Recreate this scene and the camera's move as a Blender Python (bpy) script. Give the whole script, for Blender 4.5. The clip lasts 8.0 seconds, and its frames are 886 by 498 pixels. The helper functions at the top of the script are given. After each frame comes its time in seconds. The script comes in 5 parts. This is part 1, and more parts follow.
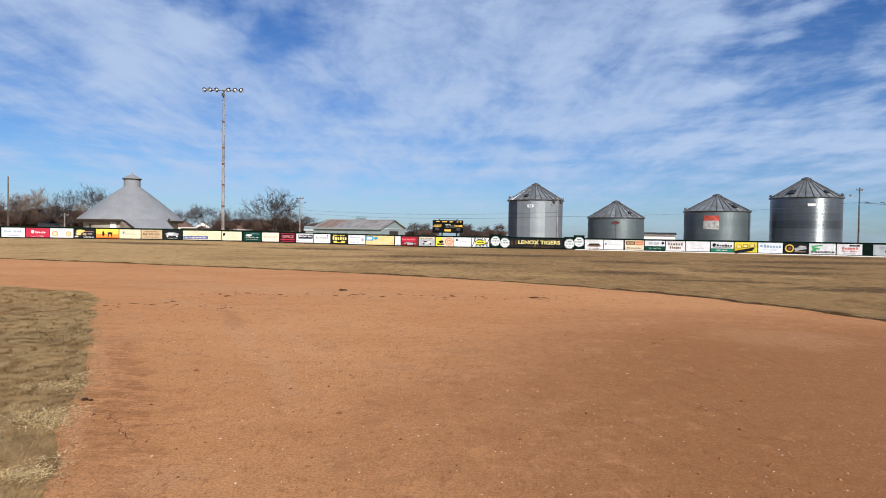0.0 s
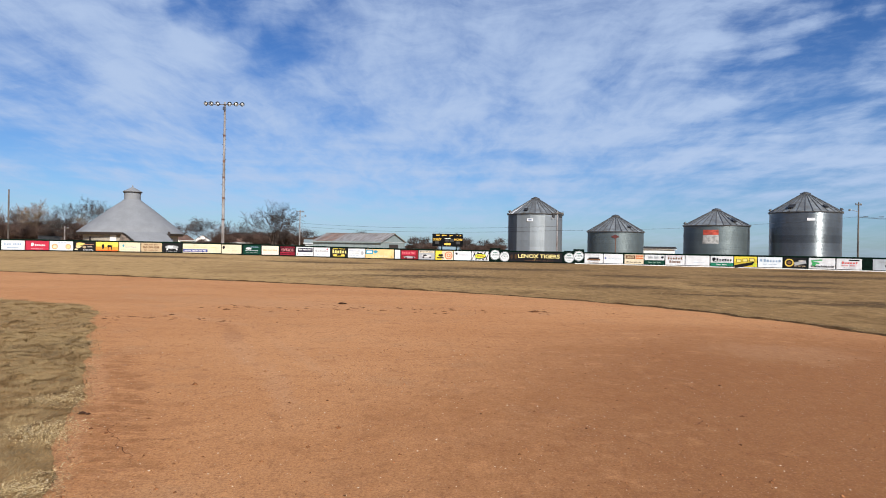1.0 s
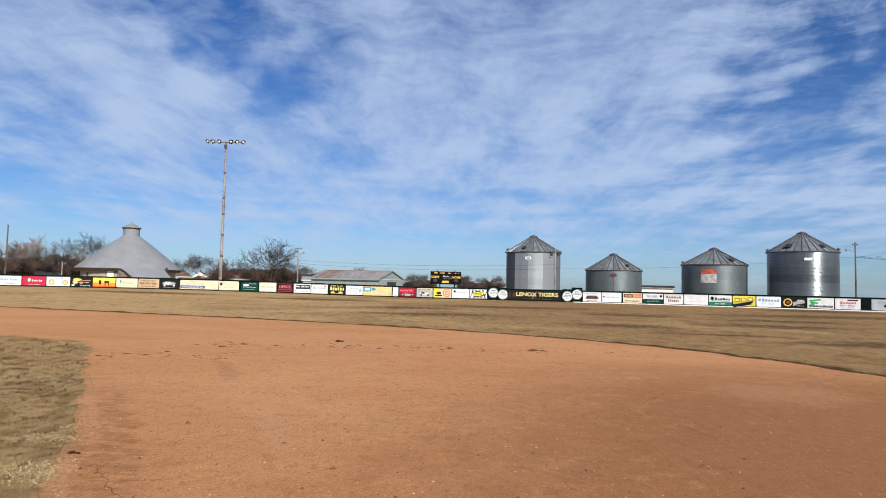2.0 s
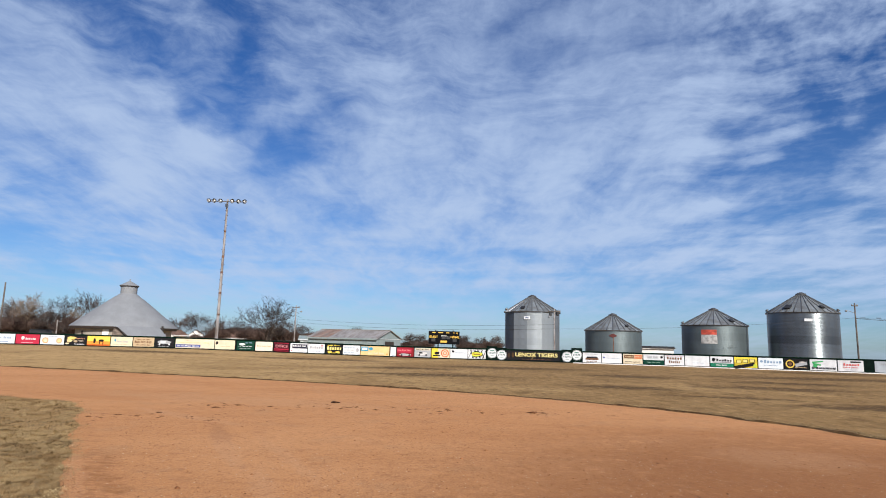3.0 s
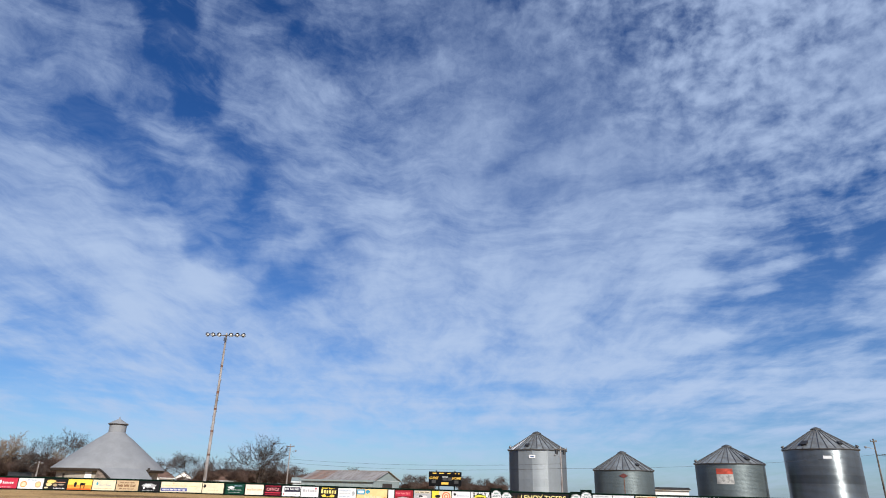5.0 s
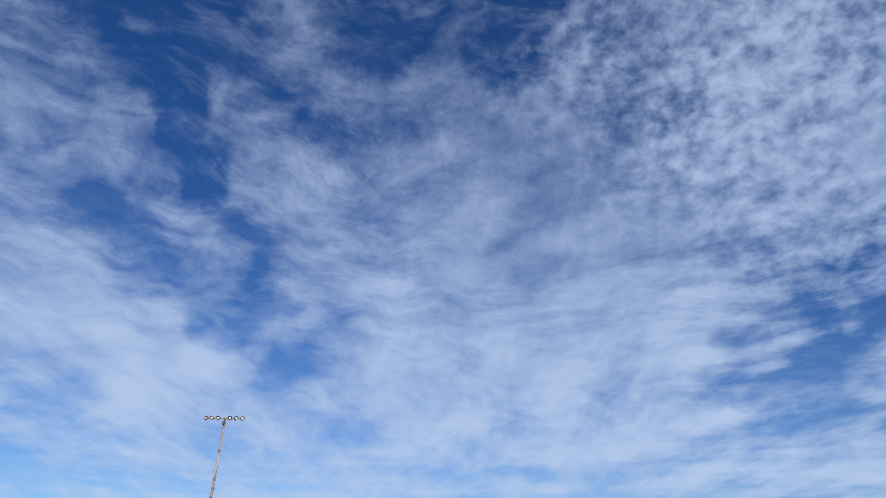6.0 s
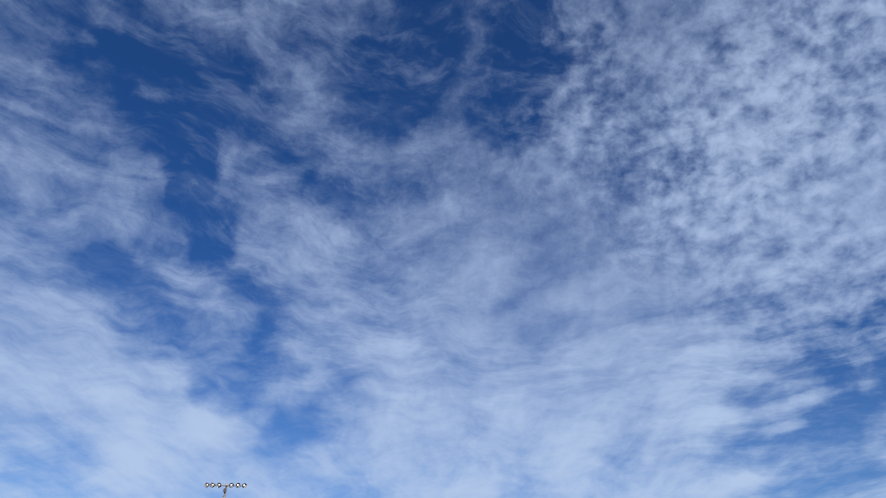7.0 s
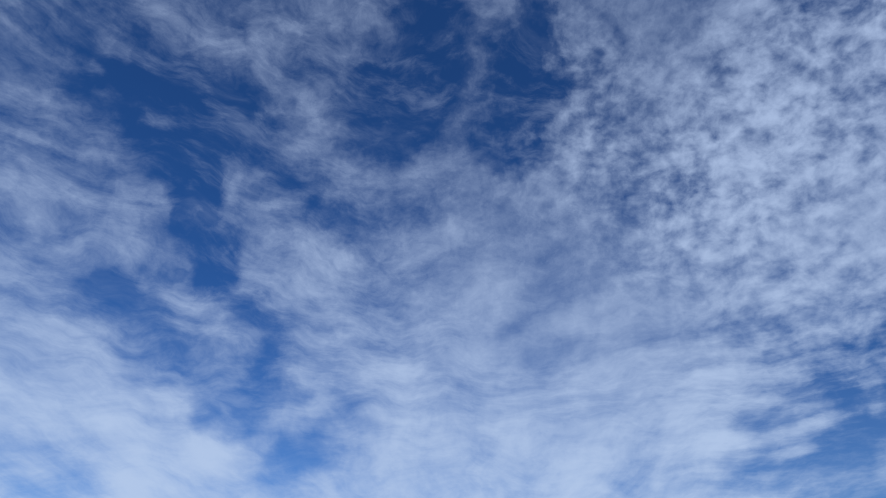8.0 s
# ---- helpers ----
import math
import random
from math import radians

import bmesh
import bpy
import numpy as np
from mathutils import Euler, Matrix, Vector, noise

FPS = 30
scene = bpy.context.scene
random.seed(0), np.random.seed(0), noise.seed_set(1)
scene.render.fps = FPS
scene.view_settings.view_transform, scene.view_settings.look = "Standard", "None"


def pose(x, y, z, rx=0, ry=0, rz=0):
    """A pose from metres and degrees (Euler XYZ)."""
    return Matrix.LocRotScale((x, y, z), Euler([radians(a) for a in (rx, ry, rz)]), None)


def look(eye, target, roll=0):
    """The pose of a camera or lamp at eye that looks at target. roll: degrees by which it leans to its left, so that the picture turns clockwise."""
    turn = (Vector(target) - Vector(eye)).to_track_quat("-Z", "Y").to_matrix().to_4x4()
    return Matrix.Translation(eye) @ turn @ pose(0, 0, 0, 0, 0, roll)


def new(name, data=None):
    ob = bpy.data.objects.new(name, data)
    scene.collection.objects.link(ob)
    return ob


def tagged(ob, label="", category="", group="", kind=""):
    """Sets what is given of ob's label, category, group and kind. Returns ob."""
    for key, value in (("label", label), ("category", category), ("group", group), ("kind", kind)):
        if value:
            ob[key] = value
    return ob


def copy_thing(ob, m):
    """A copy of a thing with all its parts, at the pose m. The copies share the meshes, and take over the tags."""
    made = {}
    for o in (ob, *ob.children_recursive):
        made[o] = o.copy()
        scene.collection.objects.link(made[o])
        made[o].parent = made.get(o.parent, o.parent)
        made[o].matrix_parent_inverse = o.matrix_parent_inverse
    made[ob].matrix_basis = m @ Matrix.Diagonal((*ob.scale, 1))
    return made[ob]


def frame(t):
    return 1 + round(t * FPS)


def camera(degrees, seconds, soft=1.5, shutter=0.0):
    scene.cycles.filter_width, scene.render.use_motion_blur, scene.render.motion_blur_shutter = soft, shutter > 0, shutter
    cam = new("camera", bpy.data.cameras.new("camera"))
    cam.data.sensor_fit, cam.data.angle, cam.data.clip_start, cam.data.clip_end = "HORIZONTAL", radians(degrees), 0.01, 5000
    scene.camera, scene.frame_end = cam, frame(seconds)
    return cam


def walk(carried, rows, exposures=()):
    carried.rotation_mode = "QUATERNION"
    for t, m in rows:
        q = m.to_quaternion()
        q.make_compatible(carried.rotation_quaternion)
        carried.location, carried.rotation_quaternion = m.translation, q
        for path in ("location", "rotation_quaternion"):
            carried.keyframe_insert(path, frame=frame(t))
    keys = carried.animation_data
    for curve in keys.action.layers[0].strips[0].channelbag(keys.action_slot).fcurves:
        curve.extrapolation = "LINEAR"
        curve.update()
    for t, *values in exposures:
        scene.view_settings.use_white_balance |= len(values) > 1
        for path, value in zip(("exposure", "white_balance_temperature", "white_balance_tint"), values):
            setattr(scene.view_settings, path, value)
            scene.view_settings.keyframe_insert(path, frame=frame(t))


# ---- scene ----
# ---- camera: a phone held at eye height, tilted up from the infield to the sky ----
EYE = 1.65
cam = camera(71.4, 8.0, soft=1.0)
TURNS = [
    (0.0, -0.000, -1.400, 0.900), (0.5, 0.019, -0.964, 0.934), (1.0, -0.006, -0.132, 1.026), (1.5, -0.061, 1.289, 1.143),
    (2.8, -0.108, 7.684, 1.575), (3.0, -0.099, 8.870, 1.577), (3.5, -0.050, 11.859, 1.609), (4.0, 0.044, 14.813, 1.560),
    (4.5, 0.119, 17.916, 1.470), (4.7, 0.177, 19.186, 1.402), (5.8, 0.531, 26.850, 1.178), (6.0, 0.693, 28.384, 0.993),
    (6.5, 1.070, 31.507, 0.926), (7.0, 1.420, 33.889, 0.865), (7.5, 1.702, 35.327, 0.779), (8.0, 1.868, 36.118, 0.741),
]


def aimed(yaw, pitch, roll):
    y, p = radians(yaw), radians(pitch)
    way = Vector((-math.sin(y) * math.cos(p), math.cos(y) * math.cos(p), math.sin(p)))
    eye = Vector((0, 0, EYE))
    return look(eye, eye + way, roll)


walk(cam, [(t, aimed(y, p, r)) for t, y, p, r in TURNS], [(0.0, 0.3), (8.0, 0.3)])

# ---- sun and sky ----
SUN_AZ, SUN_EL = 160.0, 31.0


def bearing(az, rng, z=0.0):
    """The place at a bearing (degrees clockwise from straight ahead) and a distance."""
    return Vector((rng * math.sin(radians(az)), rng * math.cos(radians(az)), z))


sun = new("sun", bpy.data.lights.new("sun", "SUN"))
sun.data.energy, sun.data.angle, sun.data.color = 5.0, radians(0.6), (1.0, 0.93, 0.83)
sun.matrix_world = look(bearing(SUN_AZ, 100 * math.cos(radians(SUN_EL)), 100 * math.sin(radians(SUN_EL))), (0, 0, 0))


class Nodes:
    """Small helper to write node trees line by line."""

    def __init__(self, tree):
        self.tree = tree
        tree.nodes.clear()

    def add(self, kind):
        return self.tree.nodes.new(kind)

    def put(self, socket, value):
        if isinstance(value, bpy.types.NodeSocket):
            self.tree.links.new(value, socket)
        elif isinstance(value, (tuple, list)) and len(value) == 3 and socket.type == "RGBA":
            socket.default_value = (*value, 1)
        else:
            socket.default_value = value

    def math(self, op, a, b=0.0, c=0.0, clamp=False):
        node = self.add("ShaderNodeMath")
        node.operation, node.use_clamp = op, clamp
        for socket, value in zip(node.inputs, (a, b, c)):
            self.put(socket, value)
        return node.outputs[0]

    def vmath(self, op, a, b=(0, 0, 0), scale=None):
        node = self.add("ShaderNodeVectorMath")
        node.operation = op
        self.put(node.inputs[0], a)
        self.put(node.inputs[1], b)
        if scale is not None:
            self.put(node.inputs["Scale"], scale)
        return node.outputs["Value"] if op in ("LENGTH", "DOT_PRODUCT") else node.outputs[0]

    def mapped(self, vector, loc=(0, 0, 0), rot=0.0, size=(1, 1, 1), kind="POINT"):
        node = self.add("ShaderNodeMapping")
        node.vector_type = kind
        self.put(node.inputs["Vector"], vector)
        node.inputs["Location"].default_value = loc
        node.inputs["Rotation"].default_value = (0, 0, radians(rot))
        node.inputs["Scale"].default_value = size
        return node.outputs[0]

    def noise(self, vector, scale, detail=4.0, rough=0.55, distort=0.0, colour=False):
        node = self.add("ShaderNodeTexNoise")
        if vector is not None:
            self.put(node.inputs["Vector"], vector)
        for key, value in (("Scale", scale), ("Detail", detail), ("Roughness", rough), ("Distortion", distort)):
            self.put(node.inputs[key], value)
        return node.outputs["Color" if colour else "Fac"]

    def ramp(self, x, lo, hi, to_lo=0.0, to_hi=1.0, smooth=True):
        node = self.add("ShaderNodeMapRange")
        node.interpolation_type = "SMOOTHSTEP" if smooth else "LINEAR"
        for socket, value in zip(node.inputs, (x, lo, hi, to_lo, to_hi)):
            self.put(socket, value)
        return node.outputs[0]

    def mix(self, fac, a, b, blend="MIX"):
        node = self.add("ShaderNodeMix")
        node.data_type, node.blend_type = "RGBA", blend
        self.put(node.inputs[0], fac)
        self.put(node.inputs[6], a)
        self.put(node.inputs[7], b)
        return node.outputs[2]


def build_sky():
    """A winter sky: clear blue under torn cirrus, with a rippled bank of altocumulus high to the right."""
    world = bpy.data.worlds.new("winter_sky")
    scene.world = world
    world.use_nodes = True
    n = Nodes(world.node_tree)
    way = n.add("ShaderNodeTexCoord").outputs["Generated"]
    split = n.add("ShaderNodeSeparateXYZ")
    n.put(split.inputs[0], way)
    height = split.outputs[2]
    deck = n.math("ADD", n.math("MAXIMUM", height, 0.0), 0.12)
    flat = n.add("ShaderNodeCombineXYZ")
    n.put(flat.inputs[0], n.math("DIVIDE", split.outputs[0], deck))
    n.put(flat.inputs[1], n.math("DIVIDE", split.outputs[1], deck))
    plan = flat.outputs[0]
    face = n.add("ShaderNodeCombineXYZ")
    n.put(face.inputs[0], split.outputs[0])
    n.put(face.inputs[1], height)
    dome = face.outputs[0]

    def shaken(vector, scale, detail, amount):
        shift = n.vmath("SUBTRACT", n.noise(vector, scale, detail, 0.6, colour=True), (0.5, 0.5, 0.5))
        return n.vmath("SCALE", shift, scale=amount)

    def swing(fac, amount):
        return n.math("MULTIPLY", n.math("SUBTRACT", fac, 0.5), amount)

    torn = n.vmath("ADD", n.vmath("ADD", way, shaken(way, 5.0, 3.0, 0.08)), shaken(way, 20.0, 6.0, 0.065))
    curled = n.vmath("ADD", n.vmath("ADD", dome, shaken(way, 3.5, 2.0, 0.13)), shaken(way, 12.0, 2.0, 0.035))
    combed = n.vmath("ADD", way, shaken(way, 14.0, 5.0, 0.030))
    total = [None]

    def add(value):
        total[0] = value if total[0] is None else n.math("ADD", total[0], value)

    def reach(az0, el0, az1, el1, wide, soft=1.7):
        """How near the sky is to a band between two bearings: 1 within, 0 outside."""
        a = bearing(az0, math.cos(radians(el0)), math.sin(radians(el0)))
        b = bearing(az1, math.cos(radians(el1)), math.sin(radians(el1)))
        run = b - a
        # each band is bent a little by those laid before it
        gone = n.vmath("SUBTRACT", (torn if wide > 1.7 else combed) if total[0] is None else n.vmath("ADD", torn if wide > 1.7 else combed, n.vmath("SCALE", (0.6, 0.2, 0.8), scale=n.math("MULTIPLY", total[0], 0.006))), tuple(a))
        along = n.math("MULTIPLY", n.vmath("DOT_PRODUCT", gone, tuple(run)), 1.0 / max(run.length_squared, 1e-6), clamp=True)
        spine = n.add("ShaderNodeCombineXYZ")
        for socket, c in zip(spine.inputs, run):
            n.put(socket, n.math("MULTIPLY", along, c))
        off = n.vmath("LENGTH", n.vmath("SUBTRACT", gone, spine.outputs[0]))
        return n.ramp(off, radians(wide) * soft, radians(wide) * 0.15)

    def stroke(az0, el0, az1, el1, wide, depth):
        add(n.math("MULTIPLY", reach(az0, el0, az1, el1, wide), depth * SKY_DEPTH))

    # clear lanes in the cirrus
    stroke(-36.1, 45.8, -32.5, 40.1, 3.07, -0.57)
    stroke(-32.0, 43.2, -28.8, 45.6, 2.25, -0.37)
    stroke(-40.0, 43.8, -40.7, 48.2, 2.46, -0.17)
    stroke(-32.3, 39.6, -25.1, 31.3, 1.84, -0.55)
    stroke(-25.1, 31.3, -18.3, 24.4, 1.72, -0.55)
    stroke(-33.5, 27.3, -25.9, 23.7, 2.54, -0.47)
    stroke(-24.0, 19.2, -17.8, 22.0, 1.79, -0.42)
    stroke(-20.6, 19.7, -17.2, 17.5, 1.58, -0.40)
    stroke(-16.0, 18.0, -10.7, 20.7, 1.16, -0.42)
    stroke(-17.4, 14.6, -13.8, 16.8, 1.26, -0.30)
    stroke(-24.7, 42.7, -16.6, 42.6, 1.40, -0.25)
    stroke(-24.6, 38.6, -20.6, 40.2, 1.07, -0.24)
    stroke(-4.9, 54.9, -8.9, 48.0, 3.89, -0.61)
    stroke(10.5, 55.4, 12.1, 51.1, 2.66, -0.69)
    stroke(6.6, 51.0, 8.7, 46.0, 2.25, -0.39)
    stroke(3.9, 45.0, 6.7, 43.9, 1.84, -0.34)
    stroke(-13.2, 50.5, -15.0, 44.9, 1.44, -0.19)
    # thin veil high on the left
    stroke(-28.5, 50.6, -3.4, 44.8, 8.93, -0.17)
    stroke(-27.2, 52.8, -16.3, 50.6, 3.15, -0.05)
    stroke(-46.9, 43.5, -37.3, 31.0, 7.78, -0.17)
    stroke(-39.4, 26.1, -34.2, 28.1, 1.84, -0.24)
    stroke(-41.1, 24.1, -38.8, 20.8, 1.64, -0.15)
    stroke(-22.3, 39.9, -16.3, 36.2, 4.51, -0.11)
    stroke(-47.2, 45.1, -31.5, 52.3, 4.91, -0.07)
    # blue gaps between the low streaks
    stroke(38.3, 21.0, 33.6, 20.1, 2.52, -0.55)
    stroke(33.5, 19.7, 25.3, 18.3, 1.16, -0.42)
    stroke(37.3, 18.3, 30.5, 16.3, 1.26, -0.45)
    stroke(23.9, 14.6, 31.9, 14.9, 1.58, -0.42)
    stroke(26.6, 12.0, 32.5, 12.4, 1.26, -0.40)
    stroke(18.5, 14.8, 25.6, 15.9, 0.95, -0.22)
    stroke(-37.2, 14.7, -31.0, 13.1, 1.58, -0.40)
    stroke(-35.3, 11.5, -32.4, 10.7, 1.16, -0.20)
    stroke(-16.7, 15.6, -11.3, 17.3, 1.26, -0.25)
    stroke(-14.5, 10.2, -7.6, 11.1, 1.05, -0.22)
    stroke(1.7, 9.6, 8.6, 8.0, 2.36, -0.13)
    stroke(-34.7, 6.5, -29.2, 5.3, 1.26, -0.30)
    stroke(-35.7, 7.1, -29.4, 5.2, 1.58, -0.26)
    stroke(-35.7, 4.3, -27.8, 3.3, 1.58, -0.28)
    stroke(-35.7, 11.0, -31.7, 10.2, 1.26, -0.22)
    stroke(-7.6, 5.0, 6.0, 4.2, 1.16, -0.16)
    stroke(18.5, 2.5, 35.6, 3.7, 1.58, -0.16)
    # soft blue hollows in the middle
    stroke(6.6, 26.8, 9.1, 25.9, 2.13, -0.25)
    stroke(10.5, 20.8, 14.8, 21.6, 1.37, -0.20)
    stroke(-3.7, 32.8, -0.9, 32.7, 1.72, -0.19)
    stroke(28.1, 24.9, 33.2, 23.8, 1.64, -0.11)
    stroke(18.4, 37.7, 27.2, 38.9, 1.64, -0.11)
    # thick white banks
    stroke(30.0, 43.2, 40.8, 30.7, 9.98, 0.10)
    stroke(5.9, 33.8, 37.1, 28.3, 4.73, 0.06)
    stroke(-38.8, 21.7, -27.7, 13.8, 6.04, 0.38)
    stroke(-27.7, 13.8, -18.6, 15.9, 3.26, 0.32)
    stroke(-26.8, 27.0, -21.3, 25.9, 1.26, 0.24)
    stroke(-11.7, 33.4, 1.4, 29.8, 6.30, 0.14)
    stroke(-6.0, 23.4, 26.7, 25.2, 6.30, 0.16)
    stroke(2.2, 14.3, 22.6, 18.3, 5.25, 0.24)
    stroke(35.3, 42.9, 47.6, 42.7, 7.88, 0.21)
    stroke(29.4, 36.9, 41.9, 33.1, 6.30, 0.20)
    stroke(13.1, 40.5, 20.6, 43.9, 3.15, 0.07)
    stroke(-27.2, 37.0, -12.0, 36.0, 2.36, 0.10)
    stroke(-39.6, 30.7, -33.1, 30.4, 3.15, 0.08)
    stroke(-11.7, 7.2, 15.9, 9.2, 3.68, 0.16)
    stroke(-4.6, 14.9, 18.1, 17.3, 5.78, 0.14)
    # bright threads
    stroke(24.5, 17.1, 36.1, 18.4, 0.42, 0.30)
    stroke(23.8, 15.8, 29.4, 16.0, 0.42, 0.22)
    stroke(20.2, 11.9, 34.4, 13.7, 0.63, 0.32)
    stroke(29.4, 18.7, 35.3, 19.3, 0.37, 0.20)
    stroke(-17.0, 17.9, -14.7, 19.3, 0.42, 0.20)
    stroke(-25.3, 4.5, -12.4, 3.9, 0.63, 0.16)
    stroke(2.3, 5.2, 10.0, 6.1, 0.53, 0.14)
    stroke(-35.7, 5.4, -26.5, 4.9, 0.47, 0.16)
    stroke(26.4, 6.9, 35.5, 7.9, 0.84, 0.20)
    stroke(25.2, 4.4, 35.6, 4.6, 0.63, 0.12)

    low = n.ramp(height, 0.50, 0.20)
    high = n.ramp(height, 0.34, 0.62)
    left = n.math("MULTIPLY", n.ramp(split.outputs[0], 0.20, -0.20), n.ramp(height, 0.22, 0.5))
    # long combed streaks low down, level brushed veil in the middle
    comb = n.noise(n.mapped(n.vmath("ADD", plan, shaken(plan, 1.6, 2.0, 0.30)), rot=8, size=(2.6, 0.75, 1)), 1.7, 8, 0.60)
    add(n.math("MULTIPLY", swing(comb, 2.1), n.math("ADD", n.math("MULTIPLY", low, 0.75), 0.25)))
    brushed = n.noise(n.mapped(curled, rot=-9, size=(0.34, 1.25, 1)), 22.0, 7, 0.62)
    add(n.math("MULTIPLY", swing(brushed, 1.5), n.math("SUBTRACT", 1.0, n.math("MULTIPLY", high, 0.7))))
    # fine bright threads over the gaps low on the right
    threads = n.noise(n.mapped(n.vmath("ADD", dome, shaken(way, 9.0, 3.0, 0.035)), rot=-17, size=(0.16, 1.5, 1)), 26.0, 6, 0.60)
    add(n.math("MULTIPLY", swing(threads, 2.0), n.math("MULTIPLY", n.ramp(split.outputs[0], 0.16, 0.46), n.ramp(height, 0.52, 0.36))))
    # long level streaks over the horizon
    level = n.noise(n.mapped(n.vmath("ADD", dome, shaken(way, 6.0, 3.0, 0.03)), rot=3, size=(0.10, 1.6, 1)), 24.0, 6, 0.58)
    add(n.math("MULTIPLY", swing(level, 2.2), n.ramp(height, 0.24, 0.09)))
    # torn fleece and hooked filaments up high
    fleece = n.noise(torn, 11.0, 8, 0.64)
    add(n.math("MULTIPLY", swing(fleece, 1.3), n.math("MULTIPLY_ADD", high, 0.75, 0.25)))
    hooks = n.noise(n.mapped(curled, rot=48, size=(0.40, 1.35, 1)), 19.0, 8, 0.64)
    add(n.math("MULTIPLY", swing(hooks, 1.7), n.math("MULTIPLY_ADD", left, 0.8, 0.15)))
    # rippled altocumulus
    puffs = n.noise(n.vmath("MULTIPLY", n.vmath("ADD", way, shaken(way, 12.0, 2.0, 0.03)), (0.9, 0.9, 1.2)), 40.0, 4, 0.54)
    bank = n.math("MAXIMUM", reach(29.5, 37.8, 48.0, 43.5, 10.0), n.math("MULTIPLY", reach(14.5, 48.5, 35.3, 25.0, 7.9), 0.75))
    add(n.math("MULTIPLY", swing(puffs, 2.2), n.math("MULTIPLY_ADD", bank, 0.92, 0.08)))

    body = n.math("ADD", total[0], n.ramp(height, 0.15, 0.75, SKY_COVER, SKY_COVER_HIGH))
    cover = n.ramp(body, -0.42, 1.25, 0.0, 1.0)
    cover = n.math("MAXIMUM", cover, n.math("MULTIPLY_ADD", n.ramp(hooks, 0.46, 0.74), 0.27, n.ramp(brushed, 0.5, 0.8, 0.0, 0.12)))
    cover = n.math("MULTIPLY", cover, n.ramp(height, 0.0, 0.12, 0.42, 1.0), clamp=True)

    sky = n.add("ShaderNodeTexSky")
    sky.sky_type, sky.sun_disc = "NISHITA", False
    sky.sun_elevation, sky.sun_rotation = radians(SUN_EL), radians(SUN_AZ)
    sky.altitude, sky.air_density, sky.dust_density, sky.ozone_density = 300, 1.0, 0.5, 2.0
    tint = n.mix(n.ramp(height, 0.0, 0.6), SKY_TINT_LOW, SKY_TINT)
    blue = n.mix(1.0, sky.outputs[0], tint, "MULTIPLY")
    blue = n.vmath("SCALE", blue, scale=SKY_STRENGTH)
    white = n.mix(n.ramp(height, 0.1, 0.8), CLOUD, CLOUD_HIGH)
    shade = n.add("ShaderNodeBackground")
    n.put(shade.inputs[0], n.mix(n.math("MULTIPLY", cover, 0.95), blue, white))
    n.put(n.add("ShaderNodeOutputWorld").inputs[0], shade.outputs[0])


SKY_TINT, SKY_TINT_LOW, SKY_STRENGTH = (0.20, 0.50, 0.96), (0.50, 0.71, 1.04), 0.079
SKY_COVER, SKY_COVER_HIGH, SKY_DEPTH = 0.44, 0.18, 0.88
CLOUD, CLOUD_HIGH = (0.375, 0.48, 0.67), (0.328, 0.42, 0.615)
build_sky()


# ---- materials ----
def material(name, colour, rough=0.8, metal=0.0, spread=0.15, scale=3.0, bump=0.0, bump_scale=40.0, second=None, stretch=(1, 1, 1), per_piece=0.0):
    """A surface with grain at two sizes, in object space."""
    mat = bpy.data.materials.new(name)
    mat.use_nodes = True
    n = Nodes(mat.node_tree)
    bsdf = n.add("ShaderNodeBsdfPrincipled")
    where = n.mapped(n.add("ShaderNodeTexCoord").outputs["Object"], size=stretch)
    large, small = n.noise(where, scale, 4, 0.6), n.noise(where, scale * 9, 4, 0.6)
    both = n.math("ADD", n.math("MULTIPLY", large, 0.6), n.math("MULTIPLY", small, 0.4))
    dark = second or tuple(c * (1 - 2.2 * spread) for c in colour)
    light = tuple(min(1, c * (1 + spread)) for c in colour)
    mixed = n.mix(n.ramp(both, 0.36, 0.64), dark, light)
    if per_piece:
        rand = n.add("ShaderNodeObjectInfo").outputs["Random"]
        mixed = n.vmath("SCALE", mixed, scale=n.ramp(rand, 0, 1, 1 - per_piece, 1 + per_piece, smooth=False))
    n.put(bsdf.inputs["Base Color"], mixed)
    n.put(bsdf.inputs["Roughness"], n.ramp(small, 0.3, 0.7, max(0.02, rough - 0.1), min(1, rough + 0.1)))
    bsdf.inputs["Metallic"].default_value = metal
    bsdf.inputs["Specular IOR Level"].default_value = 0.08 if rough > 0.9 else 0.2 if rough > 0.7 else 0.5
    if bump:
        relief = n.add("ShaderNodeBump")
        relief.inputs["Strength"].default_value = 0.6
        relief.inputs["Distance"].default_value = bump
        n.put(relief.inputs["Height"], n.noise(where, bump_scale, 5, 0.6))
        n.put(bsdf.inputs["Normal"], relief.outputs[0])
    n.put(n.add("ShaderNodeOutputMaterial").inputs[0], bsdf.outputs[0])
    return mat


